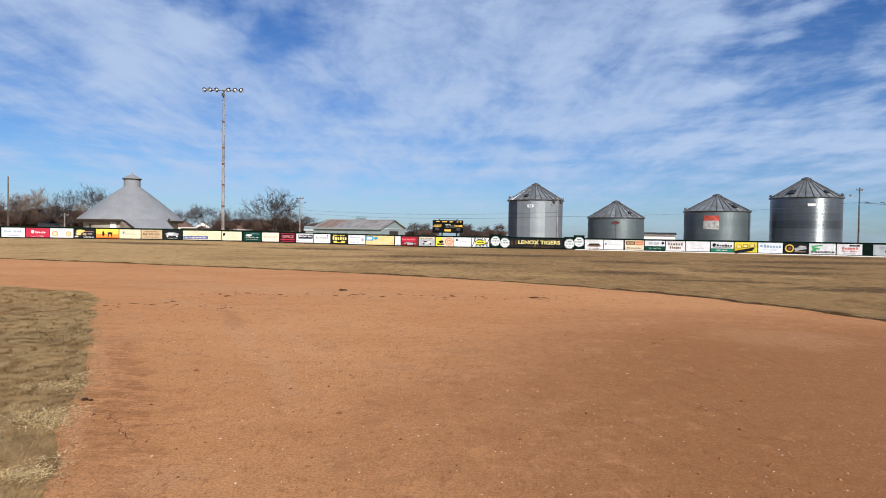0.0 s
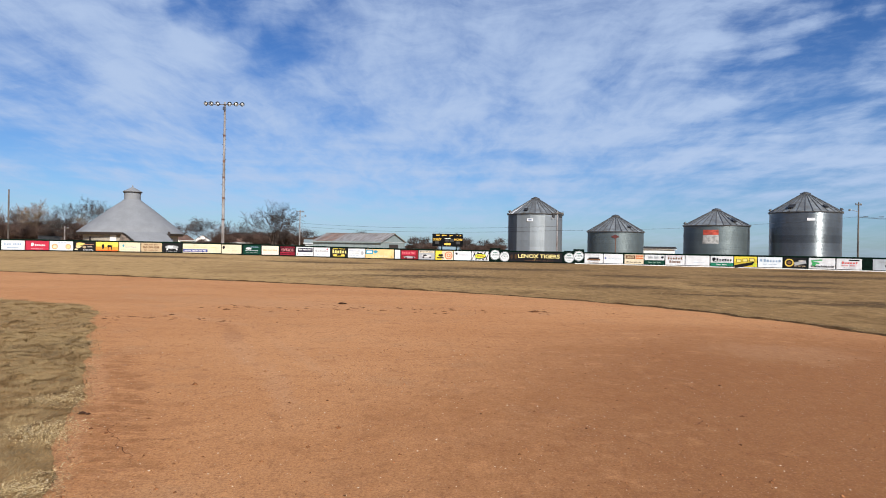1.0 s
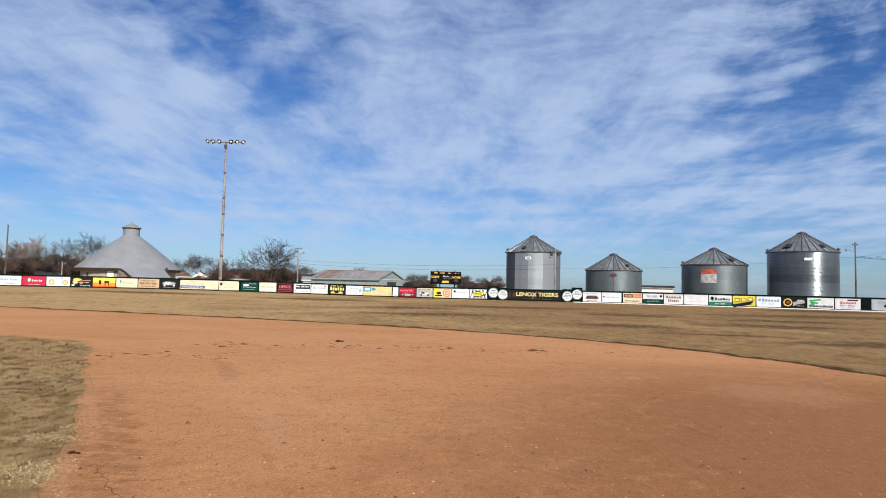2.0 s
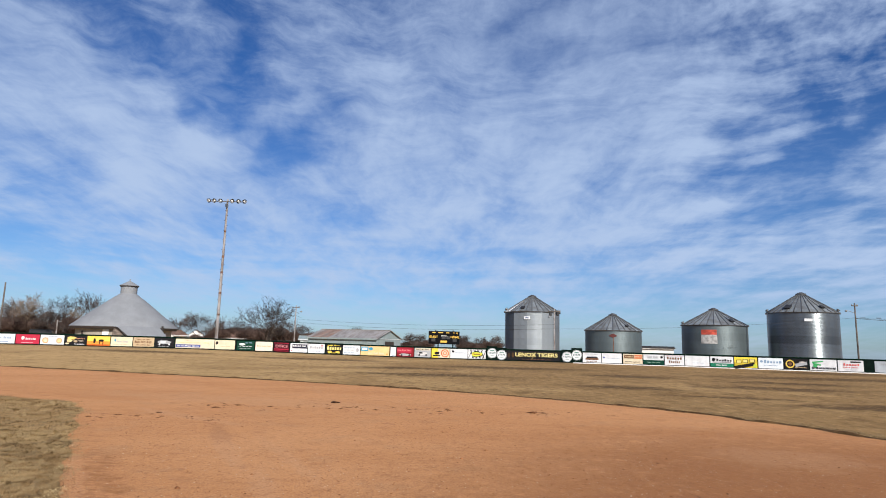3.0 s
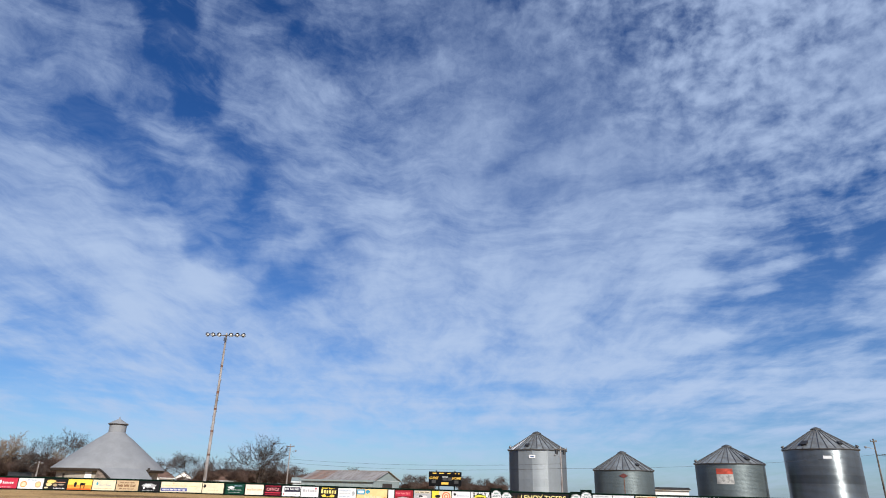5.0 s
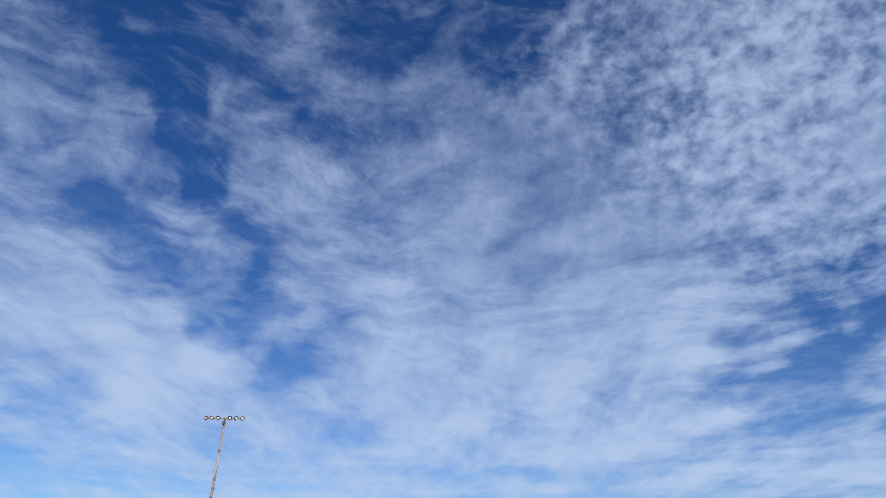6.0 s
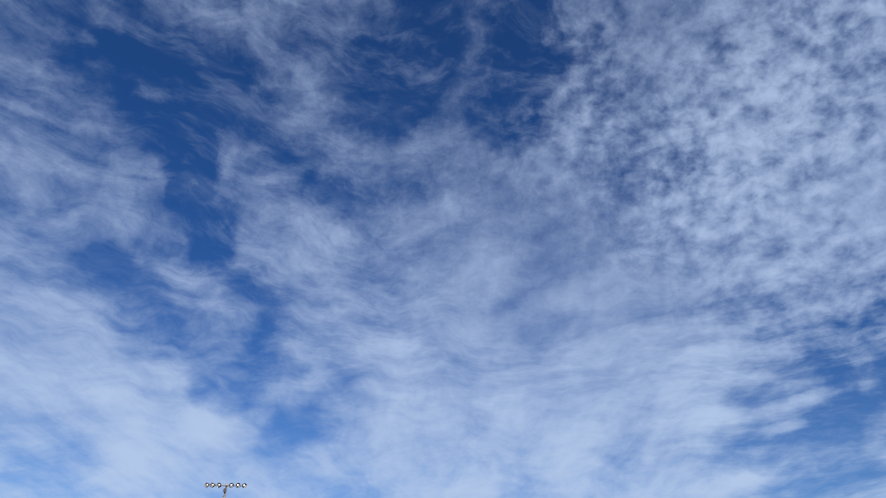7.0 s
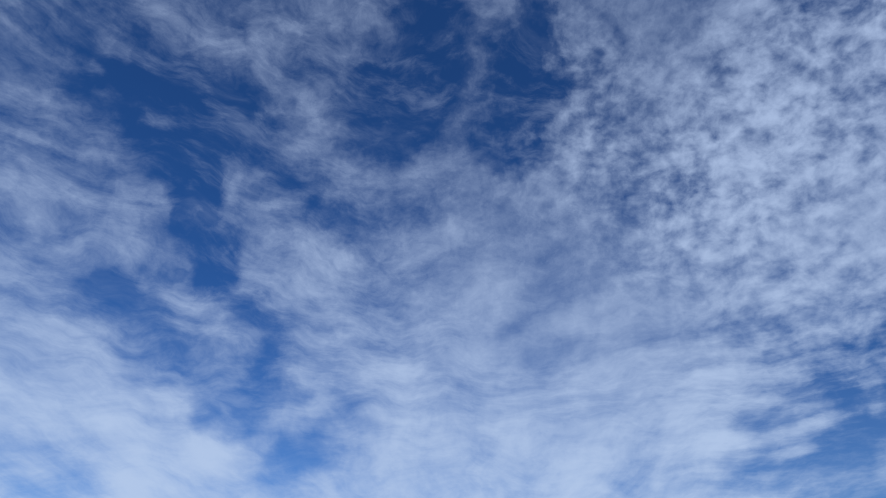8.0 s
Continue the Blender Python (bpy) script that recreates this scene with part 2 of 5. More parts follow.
def dirt_material():
    """Red-brown infield mix: raked, footworn, with pale dusty and damp dark patches and fine grit."""
    mat = bpy.data.materials.new("infield_mix")
    mat.use_nodes = True
    n = Nodes(mat.node_tree)
    bsdf = n.add("ShaderNodeBsdfPrincipled")
    where = n.add("ShaderNodeTexCoord").outputs["Object"]
    wide = n.noise(n.mapped(where, rot=20, size=(0.5, 1.0, 1)), 0.35, 5, 0.6, 0.6)
    mid = n.noise(where, 2.3, 6, 0.65, 0.4)
    grit = n.noise(where, 48.0, 5, 0.8)
    base = n.mix(n.ramp(wide, 0.3, 0.7), (0.53, 0.246, 0.097), (0.62, 0.31, 0.134))
    base = n.mix(n.ramp(mid, 0.52, 0.72, 0, 0.45), base, (0.29, 0.115, 0.045))
    base = n.mix(n.ramp(n.noise(where, 0.9, 4, 0.6), 0.54, 0.70, 0, 0.6), base, (0.50, 0.265, 0.125))

    def stain(loc, size, rot, warp=1.4):
        ragged_at = n.vmath("ADD", where, n.vmath("SCALE", n.vmath("SUBTRACT", n.noise(where, 2.2, 6, 0.7, colour=True), (0.5, 0.5, 0.5)), scale=warp))
        return n.ramp(n.vmath("LENGTH", n.mapped(ragged_at, (*loc, 0), rot, (*size, 1), "TEXTURE")), 1.0, 0.45)

    # damp strip beside the grass, a broad darker area on the right, and a dusty scuffed patch
    damp_dark = n.math("MAXIMUM", n.math("MULTIPLY", n.math("MULTIPLY", stain((-3.48, 6.6), (0.42, 4.4), 28, 0.9), 0.6), n.ramp(n.noise(n.mapped(where, rot=6, size=(0.4, 1.2, 1)), 6.0, 6, 0.75), 0.42, 0.56)), n.math("MULTIPLY", stain((6.0, 5.0), (8.2, 11.0), 0, 3.0), 0.78))
    base = n.mix(damp_dark, base, (0.262, 0.107, 0.038))
    base = n.mix(n.math("MULTIPLY", stain((5.6, 10.2), (1.6, 1.3), 0, 2.0), 0.3), base, (0.58, 0.33, 0.17))
    base = n.mix(n.math("MULTIPLY", stain((-5.5, 17.5), (7.0, 1.4), -14), 0.3), base, (0.58, 0.33, 0.17))
    rim = n.math("MAXIMUM", stain((-4.25, 7.6), (0.17, 2.2), 30, 0.35), stain((-3.0, 4.95), (0.17, 1.5), 26, 0.35))
    base = n.mix(n.math("MULTIPLY", rim, 0.5), base, (0.64, 0.325, 0.155))
    track = n.math("MAXIMUM", stain((-5.4, 13.6), (0.30, 2.8), 52, 0.5), n.math("MAXIMUM", stain((-3.25, 9.9), (0.24, 2.6), 24, 0.5), stain((-1.9, 7.2), (0.2, 1.8), 20, 0.5)))
    track = n.math("MAXIMUM", track, n.math("MULTIPLY", stain((-2.2, 9.3), (0.16, 3.0), 27, 0.5), 0.8))
    base = n.mix(n.math("MULTIPLY", track, 0.42), base, (0.60, 0.325, 0.165))
    base = n.mix(n.math("MULTIPLY", stain((-3.9, 11.5), (0.22, 1.6), 24, 0.8), 0.35), base, (0.30, 0.125, 0.05))
    crumb = n.noise(n.mapped(where, rot=6, size=(1.0, 0.55, 1)), 11.0, 7, 0.76)
    base = n.mix(n.ramp(crumb, 0.52, 0.68, 0, 0.55), base, (0.22, 0.085, 0.034))
    base = n.mix(n.ramp(crumb, 0.45, 0.3, 0, 0.4), base, (0.52, 0.27, 0.125))
    base = n.mix(n.ramp(grit, 0.42, 0.66, 0, 0.58), base, (0.20, 0.078, 0.032))
    base = n.mix(n.ramp(grit, 0.44, 0.28, 0, 0.6), base, (0.62, 0.345, 0.17))
    specks = n.noise(where, 130.0, 2, 0.5)
    base = n.mix(n.ramp(specks, 0.70, 0.74, 0, 0.75), base, (0.66, 0.52, 0.36))
    n.put(bsdf.inputs["Base Color"], base)
    bsdf.inputs["Roughness"].default_value = 0.95
    bsdf.inputs["Specular IOR Level"].default_value = 0.15
    relief = n.add("ShaderNodeBump")
    relief.inputs["Distance"].default_value = 0.02
    relief.inputs["Strength"].default_value = 0.8
    height = n.math("ADD", n.math("MULTIPLY", mid, 0.9), n.math("ADD", n.math("MULTIPLY", crumb, 0.9), n.math("MULTIPLY", grit, 0.6)))
    n.put(relief.inputs["Height"], height)
    n.put(bsdf.inputs["Normal"], relief.outputs[0])
    n.put(n.add("ShaderNodeOutputMaterial").inputs[0], bsdf.outputs[0])
    return mat


def turf_material(name, straw, tan, bare):
    """Dormant winter turf: bleached straw with browner, thinner and faintly green streaks."""
    mat = bpy.data.materials.new(name)
    mat.use_nodes = True
    n = Nodes(mat.node_tree)
    bsdf = n.add("ShaderNodeBsdfPrincipled")
    where = n.add("ShaderNodeTexCoord").outputs["Object"]
    wide = n.noise(where, 0.11, 5, 0.62, 0.5)
    mid = n.noise(n.mapped(where, size=(0.9, 0.42, 1)), 0.9, 7, 0.72, 0.3)
    clump = n.noise(n.mapped(where, (7, 2, 0), 4, (0.9, 0.42, 1)), 0.8, 8, 0.76, 0.2)
    tuft = n.noise(n.mapped(where, size=(1.0, 0.4, 1)), 3.2, 7, 0.78)
    blades = n.noise(where, 38.0, 4, 0.7)
    apart = n.add("ShaderNodeSeparateXYZ")
    n.put(apart.inputs[0], where)
    # paler straw tone towards the left of the field, darker tan towards the right
    lean = n.ramp(apart.outputs[0], -28.0, 18.0, 0.13, -0.15)
    base = n.mix(n.ramp(n.math("ADD", wide, lean), 0.34, 0.66), tan, straw)
    base = n.mix(n.ramp(mid, 0.5, 0.68, 0, 0.8), base, tan)
    base = n.mix(n.ramp(n.math("SUBTRACT", clump, n.math("MULTIPLY", lean, 0.45)), 0.54, 0.68, 0, 0.6), base, (0.115, 0.063, 0.024))
    base = n.mix(n.ramp(tuft, 0.51, 0.63, 0, 0.7), base, bare)
    base = n.mix(n.ramp(tuft, 0.47, 0.33, 0, 0.6), base, tuple(c * 1.18 for c in straw))
    base = n.mix(n.ramp(blades, 0.4, 0.7, 0, 0.4), base, tuple(c * 0.45 for c in tan))
    ragged_at = n.vmath("ADD", where, n.vmath("SCALE", n.vmath("SUBTRACT", n.noise(where, 0.45, 6, 0.7, colour=True), (0.5, 0.5, 0.5)), scale=6.0))
    swathes = None
    for x, y, long, wide, turn in ((14.2, 20.6, 5.0, 1.2, 10), (16.5, 30.3, 5.0, 2.0, 0), (8.6, 28.0, 3.0, 1.8, -15), (-0.3, 35.0, 6.0, 2.2, -8), (-29.0, 61.0, 9.0, 4.0, 0), (-11.5, 58.0, 8.0, 3.5, 0),
                                   (27.0, 44.0, 11.0, 3.5, 5), (6.0, 50.0, 8.0, 4.0, 0), (20.0, 36.0, 5.0, 2.0, 0), (12.0, 40.0, 4.0, 2.5, 0), (11.0, 23.5, 3.0, 0.9, -10), (-2.0, 44.0, 5.0, 2.5, 0), (36.0, 58.0, 8.0, 5.0, 0)):
        at = n.mapped(ragged_at, (x, y, 0), turn, (long, wide, 1), "TEXTURE")
        flatter = n.vmath("MULTIPLY", at, (1, 1, 0))
        swathe = n.ramp(n.vmath("LENGTH", flatter), 1.15, 0.3)
        swathes = swathe if swathes is None else n.math("MAXIMUM", swathes, swathe)
    base = n.mix(n.math("MULTIPLY", swathes, n.ramp(tuft, 0.34, 0.56, 0.35, 0.95)), base, (0.085, 0.049, 0.021))
    n.put(bsdf.inputs["Base Color"], base)
    bsdf.inputs["Roughness"].default_value = 0.95
    bsdf.inputs["Specular IOR Level"].default_value = 0.1
    relief = n.add("ShaderNodeBump")
    relief.inputs["Distance"].default_value = 0.03
    n.put(relief.inputs["Height"], n.math("ADD", n.math("MULTIPLY", mid, 1.2), n.math("MULTIPLY", blades, 0.5)))
    n.put(bsdf.inputs["Normal"], relief.outputs[0])
    n.put(n.add("ShaderNodeOutputMaterial").inputs[0], bsdf.outputs[0])
    return mat


def bin_steel(name, tone, rough, bands=0.35, shine=0.8):
    """Corrugated galvanised steel: fine level ribs, each ring of sheets weathered a little apart."""
    mat = bpy.data.materials.new(name)
    mat.use_nodes = True
    n = Nodes(mat.node_tree)
    bsdf = n.add("ShaderNodeBsdfPrincipled")
    where = n.add("ShaderNodeTexCoord").outputs["Object"]
    blotch = n.noise(n.mapped(where, size=(1, 1, 0.35)), 0.9, 5, 0.6)
    rand = n.add("ShaderNodeObjectInfo").outputs["Random"]
    dull = n.mix(n.ramp(blotch, 0.35, 0.68), tuple(c * 0.86 for c in tone), tone)
    dull = n.vmath("SCALE", dull, scale=n.ramp(rand, 0, 1, 1 - bands * 0.5, 1 + bands * 0.4, smooth=False))
    n.put(bsdf.inputs["Base Color"], dull)
    bsdf.inputs["Metallic"].default_value = shine
    n.put(bsdf.inputs["Roughness"], n.ramp(n.noise(where, 2.5, 5, 0.65), 0.3, 0.7, rough - 0.02, rough + 0.03))
    n.put(n.add("ShaderNodeOutputMaterial").inputs[0], bsdf.outputs[0])
    return mat


DIRT = dirt_material()
TURF = turf_material("dormant_turf", (0.50, 0.325, 0.143), (0.295, 0.178, 0.073), (0.122, 0.070, 0.028))
GREEN_SHEET = material("green_fence_sheet", (0.003, 0.011, 0.008), 0.93, spread=0.25)
GREEN_RAIL = material("green_rail", (0.004, 0.017, 0.011), 0.93, spread=0.2)
STEEL_BRIGHT = bin_steel("galvanised_sheet", (0.14, 0.162, 0.178), 0.30, 0.55, 0.72)
# one steel in three tones: bright and dim reflections put into the colour
STEEL_PALE = bin_steel("pale_galvanised_sheet", (0.24, 0.27, 0.293), 0.50, 0.12, 0.38)
STEEL_MID = bin_steel("worn_galvanised_sheet", (0.20, 0.22, 0.235), 0.42, 0.14, 0.5)
STEEL_DARK = bin_steel("stained_galvanised_sheet", (0.085, 0.097, 0.112), 0.45, 0.14, 0.5)
STEEL_DULL = bin_steel("weathered_galvanised_sheet", (0.115, 0.145, 0.155), 0.5, 0.15, 0.45)
ROOF_STEEL = material("bin_roof_steel", (0.195, 0.22, 0.235), 0.5, 0.35, 0.2, 1.2, second=(0.15, 0.15, 0.147), per_piece=0.2)
# roof steel whose glare is painted in as near-white
GLARE_ROOF_STEEL = material("new_roof_steel", (0.92, 0.93, 0.94), 0.3, 0.0, 0.03, 1.2)
SEAM_STEEL = material("roof_seam_steel", (0.13, 0.13, 0.13), 0.5, 0.6)
BLACK_IRON = material("black_iron", (0.025, 0.025, 0.027), 0.55)
SHINGLE = material("grey_roofing", (0.215, 0.225, 0.24), 0.85, 0.0, 0.05, 0.5)
BARN_WALL = material("beige_barn_siding", (0.33, 0.30, 0.25), 0.85, 0.0, 0.12, 1.0)
DARK_TRIM = material("dark_brown_trim", (0.035, 0.026, 0.022), 0.7)
WHITE_PAINT = material("white_paint", (0.78, 0.78, 0.76), 0.6, 0.0, 0.06, 1.0)
POLE_WOOD = material("weathered_pole_wood", (0.265, 0.262, 0.268), 0.85, 0.0, 0.3, 0.6, second=(0.14, 0.108, 0.092), stretch=(3, 3, 1))
DARK_POLE_WOOD = material("creosoted_pole_wood", (0.13, 0.11, 0.095), 0.85, 0.0, 0.3, 0.8, stretch=(3, 3, 0.6))


# ---- mesh helpers ----
def part(name, bm, mat, parent=None, label="", smooth=False):
    """Links a bmesh as one mesh object, under a thing or a part."""
    mesh = bpy.data.meshes.new(name)
    if smooth:
        for face in bm.faces:
            face.smooth = True
    bm.to_mesh(mesh)
    bm.free()
    mesh.materials.append(mat)
    ob = new(name, mesh)
    if parent is not None:
        ob.parent = parent
    return tagged(ob, label)


def again(ob, m, parent=None):
    """One more piece on the same mesh."""
    twin = new(ob.name.split(".")[0], ob.data)
    twin.parent = parent if parent is not None else ob.parent
    twin.matrix_basis = m
    if "label" in ob:
        tagged(twin, ob["label"])
    return twin


def box(bm, size, centre=(0, 0, 0), rz=0.0, bevel=0.0, m=None):
    made = bmesh.ops.create_cube(bm, size=1.0, matrix=(m or Matrix()) @ pose(*centre, 0, 0, rz) @ Matrix.Diagonal((*size, 1)))
    if bevel:
        edges = list({e for v in made["verts"] for e in v.link_edges})
        bmesh.ops.bevel(bm, geom=edges, offset=bevel, segments=1, affect="EDGES")
    return bm


def tube(bm, a, b, r0, r1=None, sides=8):
    """A tapered round bar from a to b."""
    a, b = Vector(a), Vector(b)
    r1 = r0 if r1 is None else r1
    turn = (b - a).to_track_quat("Z", "Y").to_matrix().to_4x4()
    bmesh.ops.create_cone(bm, cap_ends=True, segments=sides, radius1=r0, radius2=max(r1, 1e-4), depth=(b - a).length,
                          matrix=Matrix.Translation((a + b) / 2) @ turn)
    return bm


def spun(bm, profile, sides, a0=0.0, a1=360.0, close=True):
    """A surface of revolution about z; profile: (radius, height) rows from the bottom up."""
    full = abs(a1 - a0 - 360) < 1e-6
    count = sides if full else sides + 1
    rings = []
    for r, z in profile:
        rings.append([bm.verts.new((r * math.sin(radians(a0 + (a1 - a0) * i / sides)), -r * math.cos(radians(a0 + (a1 - a0) * i / sides)), z)) for i in range(count)])
    for low, top in zip(rings, rings[1:]):
        for i in range(sides):
            j = (i + 1) % count
            bm.faces.new((low[i], low[j], top[j], top[i]))
    if close and full:
        for ring, flip in ((rings[0], True), (rings[-1], False)):
            bm.faces.new(ring[::-1] if flip else ring)
    return bm


def thing(name, m, label, category, group="", kind=""):
    ob = new(name)
    ob.empty_display_size = 0.3
    ob.matrix_world = m
    return tagged(ob, label, category, group, kind)


def raw_mesh(name, verts, faces, mat, smooth=False):
    """A mesh from numpy arrays of corners and of equal-sided faces."""
    mesh = bpy.data.meshes.new(name)
    k = faces.shape[1]
    mesh.vertices.add(len(verts))
    mesh.vertices.foreach_set("co", np.asarray(verts, dtype=np.float32).ravel())
    mesh.loops.add(faces.size)
    mesh.loops.foreach_set("vertex_index", faces.astype(np.int32).ravel())
    mesh.polygons.add(len(faces))
    mesh.polygons.foreach_set("loop_start", np.arange(0, faces.size, k, dtype=np.int32))
    mesh.polygons.foreach_set("loop_total", np.full(len(faces), k, dtype=np.int32))
    if smooth:
        mesh.polygons.foreach_set("use_smooth", np.ones(len(faces), dtype=bool))
    mesh.materials.append(mat)
    mesh.update(calc_edges=True)
    mesh.validate()
    return new(name, mesh)


# ---- ground ----
def step(x, lo, hi):
    t = np.clip((x - lo) / (hi - lo), 0, 1)
    return t * t * (3 - 2 * t)


def rise(x, y):
    """The field climbs by a hand or two towards its left corner; the plain far beyond falls away gently."""
    r = np.hypot(x, y)
    return 0.34 * step(-x, 0.0, 36.0) * step(r, 30.0, 78.0) - 0.0036 * np.maximum(0.0, r - 480.0)


def grid_faces(rows, cols):
    i = np.arange((rows - 1) * cols).reshape(rows - 1, cols)[:, :-1].ravel()
    return np.stack([i, i + 1, i + cols + 1, i + cols], 1)


def build_ground():
    radii = np.concatenate([[0.01], np.geomspace(1.5, 120, 60), np.geomspace(130, 4000, 24)])
    turns = np.radians(np.linspace(0, 360, 145))
    r, a = np.meshgrid(radii, turns, indexing="ij")
    x, y = r * np.sin(a), r * np.cos(a)
    verts = np.stack([x, y, rise(x, y)], -1).reshape(-1, 3)
    ob = raw_mesh("ground", verts, grid_faces(len(radii), len(turns))[:, ::-1], TURF, True)
    tagged(ob, "flat outfield of dormant straw-coloured winter grass", "ground", kind="structure")


def bezier(points, count):
    """A chain of cubic arcs through every third control point."""
    pts, out = [np.array(p, float) for p in points], []
    spans = (len(pts) - 1) // 3
    for k in range(spans):
        a, b, c, d = pts[3 * k:3 * k + 4]
        t = np.linspace(0, 1, count // spans, endpoint=k == spans - 1)[:, None]
        out.append((1 - t) ** 3 * a + 3 * (1 - t) ** 2 * t * b + 3 * (1 - t) * t * t * c + t ** 3 * d)
    return np.concatenate(out)


def ragged(line, amount, size, seed):
    """Shakes a line sideways, as a turf edge wanders."""
    side = np.gradient(line, axis=0)
    side = np.stack([-side[:, 1], side[:, 0]], 1) / np.linalg.norm(side, axis=1)[:, None]
    shake = [noise.fractal(Vector((p[0] / size + seed, p[1] / size, seed)), 0.8, 2.1, 5) for p in line]
    return line + side * np.array(shake)[:, None] * amount


OUTER_EDGE = bezier([(-75, 42), (-50, 38), (-32, 34.5), (-18, 30.3), (-8, 27.2), (0.5, 23.6), (4.6, 19.8), (8.2, 16.4), (9.6, 13.2), (9.2, 8.5),
                     (10.2, 3.5), (11.5, -3), (12, -14)], 1500)
INNER_EDGE = bezier([(-60, 32.5), (-40, 26), (-22, 20.3), (-12.5, 17.1), (-10.3, 16.4), (-8.9, 16.1), (-8.0, 14.3), (-6.6, 11.6), (-5.2, 9.2),
                     (-4.3, 7.4), (-3.6, 5.9), (-2.9, 4.8), (-2.35, 3.5), (-1.5, 1.6), (-0.6, -0.5), (3.0, -9.0)], 1500)


def build_infield():
    edge = ragged(OUTER_EDGE, 0.22, 1.5, 3.0)
    back = bezier([(-75, 10), (-30, -4), (-10, -10), (12, -16)], 1500)
    mixes = np.linspace(0, 1, 60)[:, None, None] ** 1.3
    sheet = edge[None] * (1 - mixes) + back[None] * mixes
    z = rise(sheet[..., 0], sheet[..., 1]) + 0.006
    verts = np.concatenate([sheet, z[..., None]], -1).reshape(-1, 3)
    ob = raw_mesh("infield_dirt", verts, grid_faces(60, 1500), DIRT, True)
    tagged(ob, "dry red-brown raked infield dirt with scattered grit", "infield dirt", kind="structure")
    line = ragged(INNER_EDGE, 0.16, 1.6, 9.0)
    back = bezier([(-62, 20), (-40, 10), (-25, 2), (-10, -16)], 1500)
    mixes = (np.linspace(0, 1, 43) ** 1.3)[:, None, None]
    sheet = line[None] * (1 - mixes) + back[None] * mixes
    z = rise(sheet[..., 0], sheet[..., 1]) + np.array([0.012, 0.012, 0.012] + [0.012] * 40)[:, None]
    verts = np.concatenate([sheet, z[..., None]], -1).reshape(-1, 3)
    ob = raw_mesh("infield_grass", verts, grid_faces(43, 1500), TURF, True)
    tagged(ob, "patchy dormant infield grass with a ragged edge against dirt", "grass", kind="structure")


THATCH = material("dark_thatch", (0.11, 0.062, 0.027), 0.97, 0, 0.28, 6.0, 0.02, 30.0)


def build_turf_lip():
    """The worn bank where the outfield sod stands above the dirt."""
    line = ragged(OUTER_EDGE, 0.22, 1.5, 3.0)
    side = np.gradient(line, axis=0)
    side = np.stack([-side[:, 1], side[:, 0]], 1) / np.linalg.norm(side, axis=1)[:, None]
    tall = np.array([0.55 + 0.9 * noise.noise(Vector((p[0] * 1.3, p[1] * 1.3, 4.0))) for p in line]).clip(0.1, 1.2)
    rows = []
    for off, z in ((-0.06, 0.0), (-0.02, 0.035), (0.04, 0.065), (0.12, 0.045), (0.28, -0.01)):
        p = line + side * off
        rows.append(np.concatenate([p, (rise(p[:, 0], p[:, 1]) + z * tall + 0.004)[:, None]], 1))
    ob = raw_mesh("turf_lip", np.concatenate(rows), grid_faces(5, len(line)), THATCH, True)
    tagged(ob, "worn dark sod bank along the outfield grass", "sod edge", kind="structure")


build_ground()
build_infield()
build_turf_lip()


# ---- outfield fence ----
def fence_range(az):
    return 74.8 + (0.0068 if az < 12 else 0.0028) * (az - 12) ** 2


def fence_point(az, off=0.0):
    p = bearing(az, fence_range(az) - off)
    return Vector((p.x, p.y, float(rise(p.x, p.y))))


FENCE_H = 1.43


def build_fence():
    fence = thing("outfield_fence", Matrix(), "long dark green sheeted outfield fence with a capped top rail", "fence")
    bounds = [-62 + 1.9 * i for i in range(66)]
    for az0, az1 in zip(bounds, bounds[1:]):
        a, b = fence_point(az0), fence_point(az1)
        mid, run = (a + b) / 2, (b - a)
        frame_at = Matrix.Translation(mid) @ Matrix.Rotation(math.atan2(run.y, run.x), 4, "Z")
        length = run.length
        part("panel", box(bmesh.new(), (length - 0.02, 0.03, FENCE_H - 0.12), (0, 0, (FENCE_H - 0.12) / 2 + 0.04)), GREEN_SHEET, fence).matrix_basis = frame_at
        part("top_rail", box(bmesh.new(), (length, 0.12, 0.09), (0, 0, FENCE_H - 0.045), bevel=0.02), GREEN_RAIL, fence).matrix_basis = frame_at
        if az0 > 11:
            deep = 0.09
            part("kick_board", box(bmesh.new(), (length, 0.05, deep), (0, -0.06, deep - 0.055)), WHITE_PAINT, fence, "pale board along the foot").matrix_basis = frame_at
        part("post", tube(bmesh.new(), (-length / 2, 0.07, -0.1), (-length / 2, 0.07, FENCE_H - 0.05), 0.04), GREEN_RAIL, fence).matrix_basis = frame_at


build_fence()


# ---- grain bins ----
def wall_sheet(radius, a0, a1, tall, bow):
    """One curved, levelly corrugated sheet, rolled a little flatter than the ring it belongs to."""
    bm, steps, across = bmesh.new(), round(tall / 0.1) * 4, 6
    rows = []
    for k in range(steps + 1):
        row = []
        for i in range(across + 1):
            u = 2 * i / across - 1
            a, out = radians(a0 + (a1 - a0) * i / across), radius * (1 - bow * (1 - u * u)) + 0.0075 * math.sin(math.pi * k / 2)
            row.append(bm.verts.new((out * math.sin(a), -out * math.cos(a), tall * k / steps)))
        rows.append(row)
    for low, top in zip(rows, rows[1:]):
        for i in range(across):
            bm.faces.new((low[i], low[i + 1], top[i + 1], top[i]))
    return bm


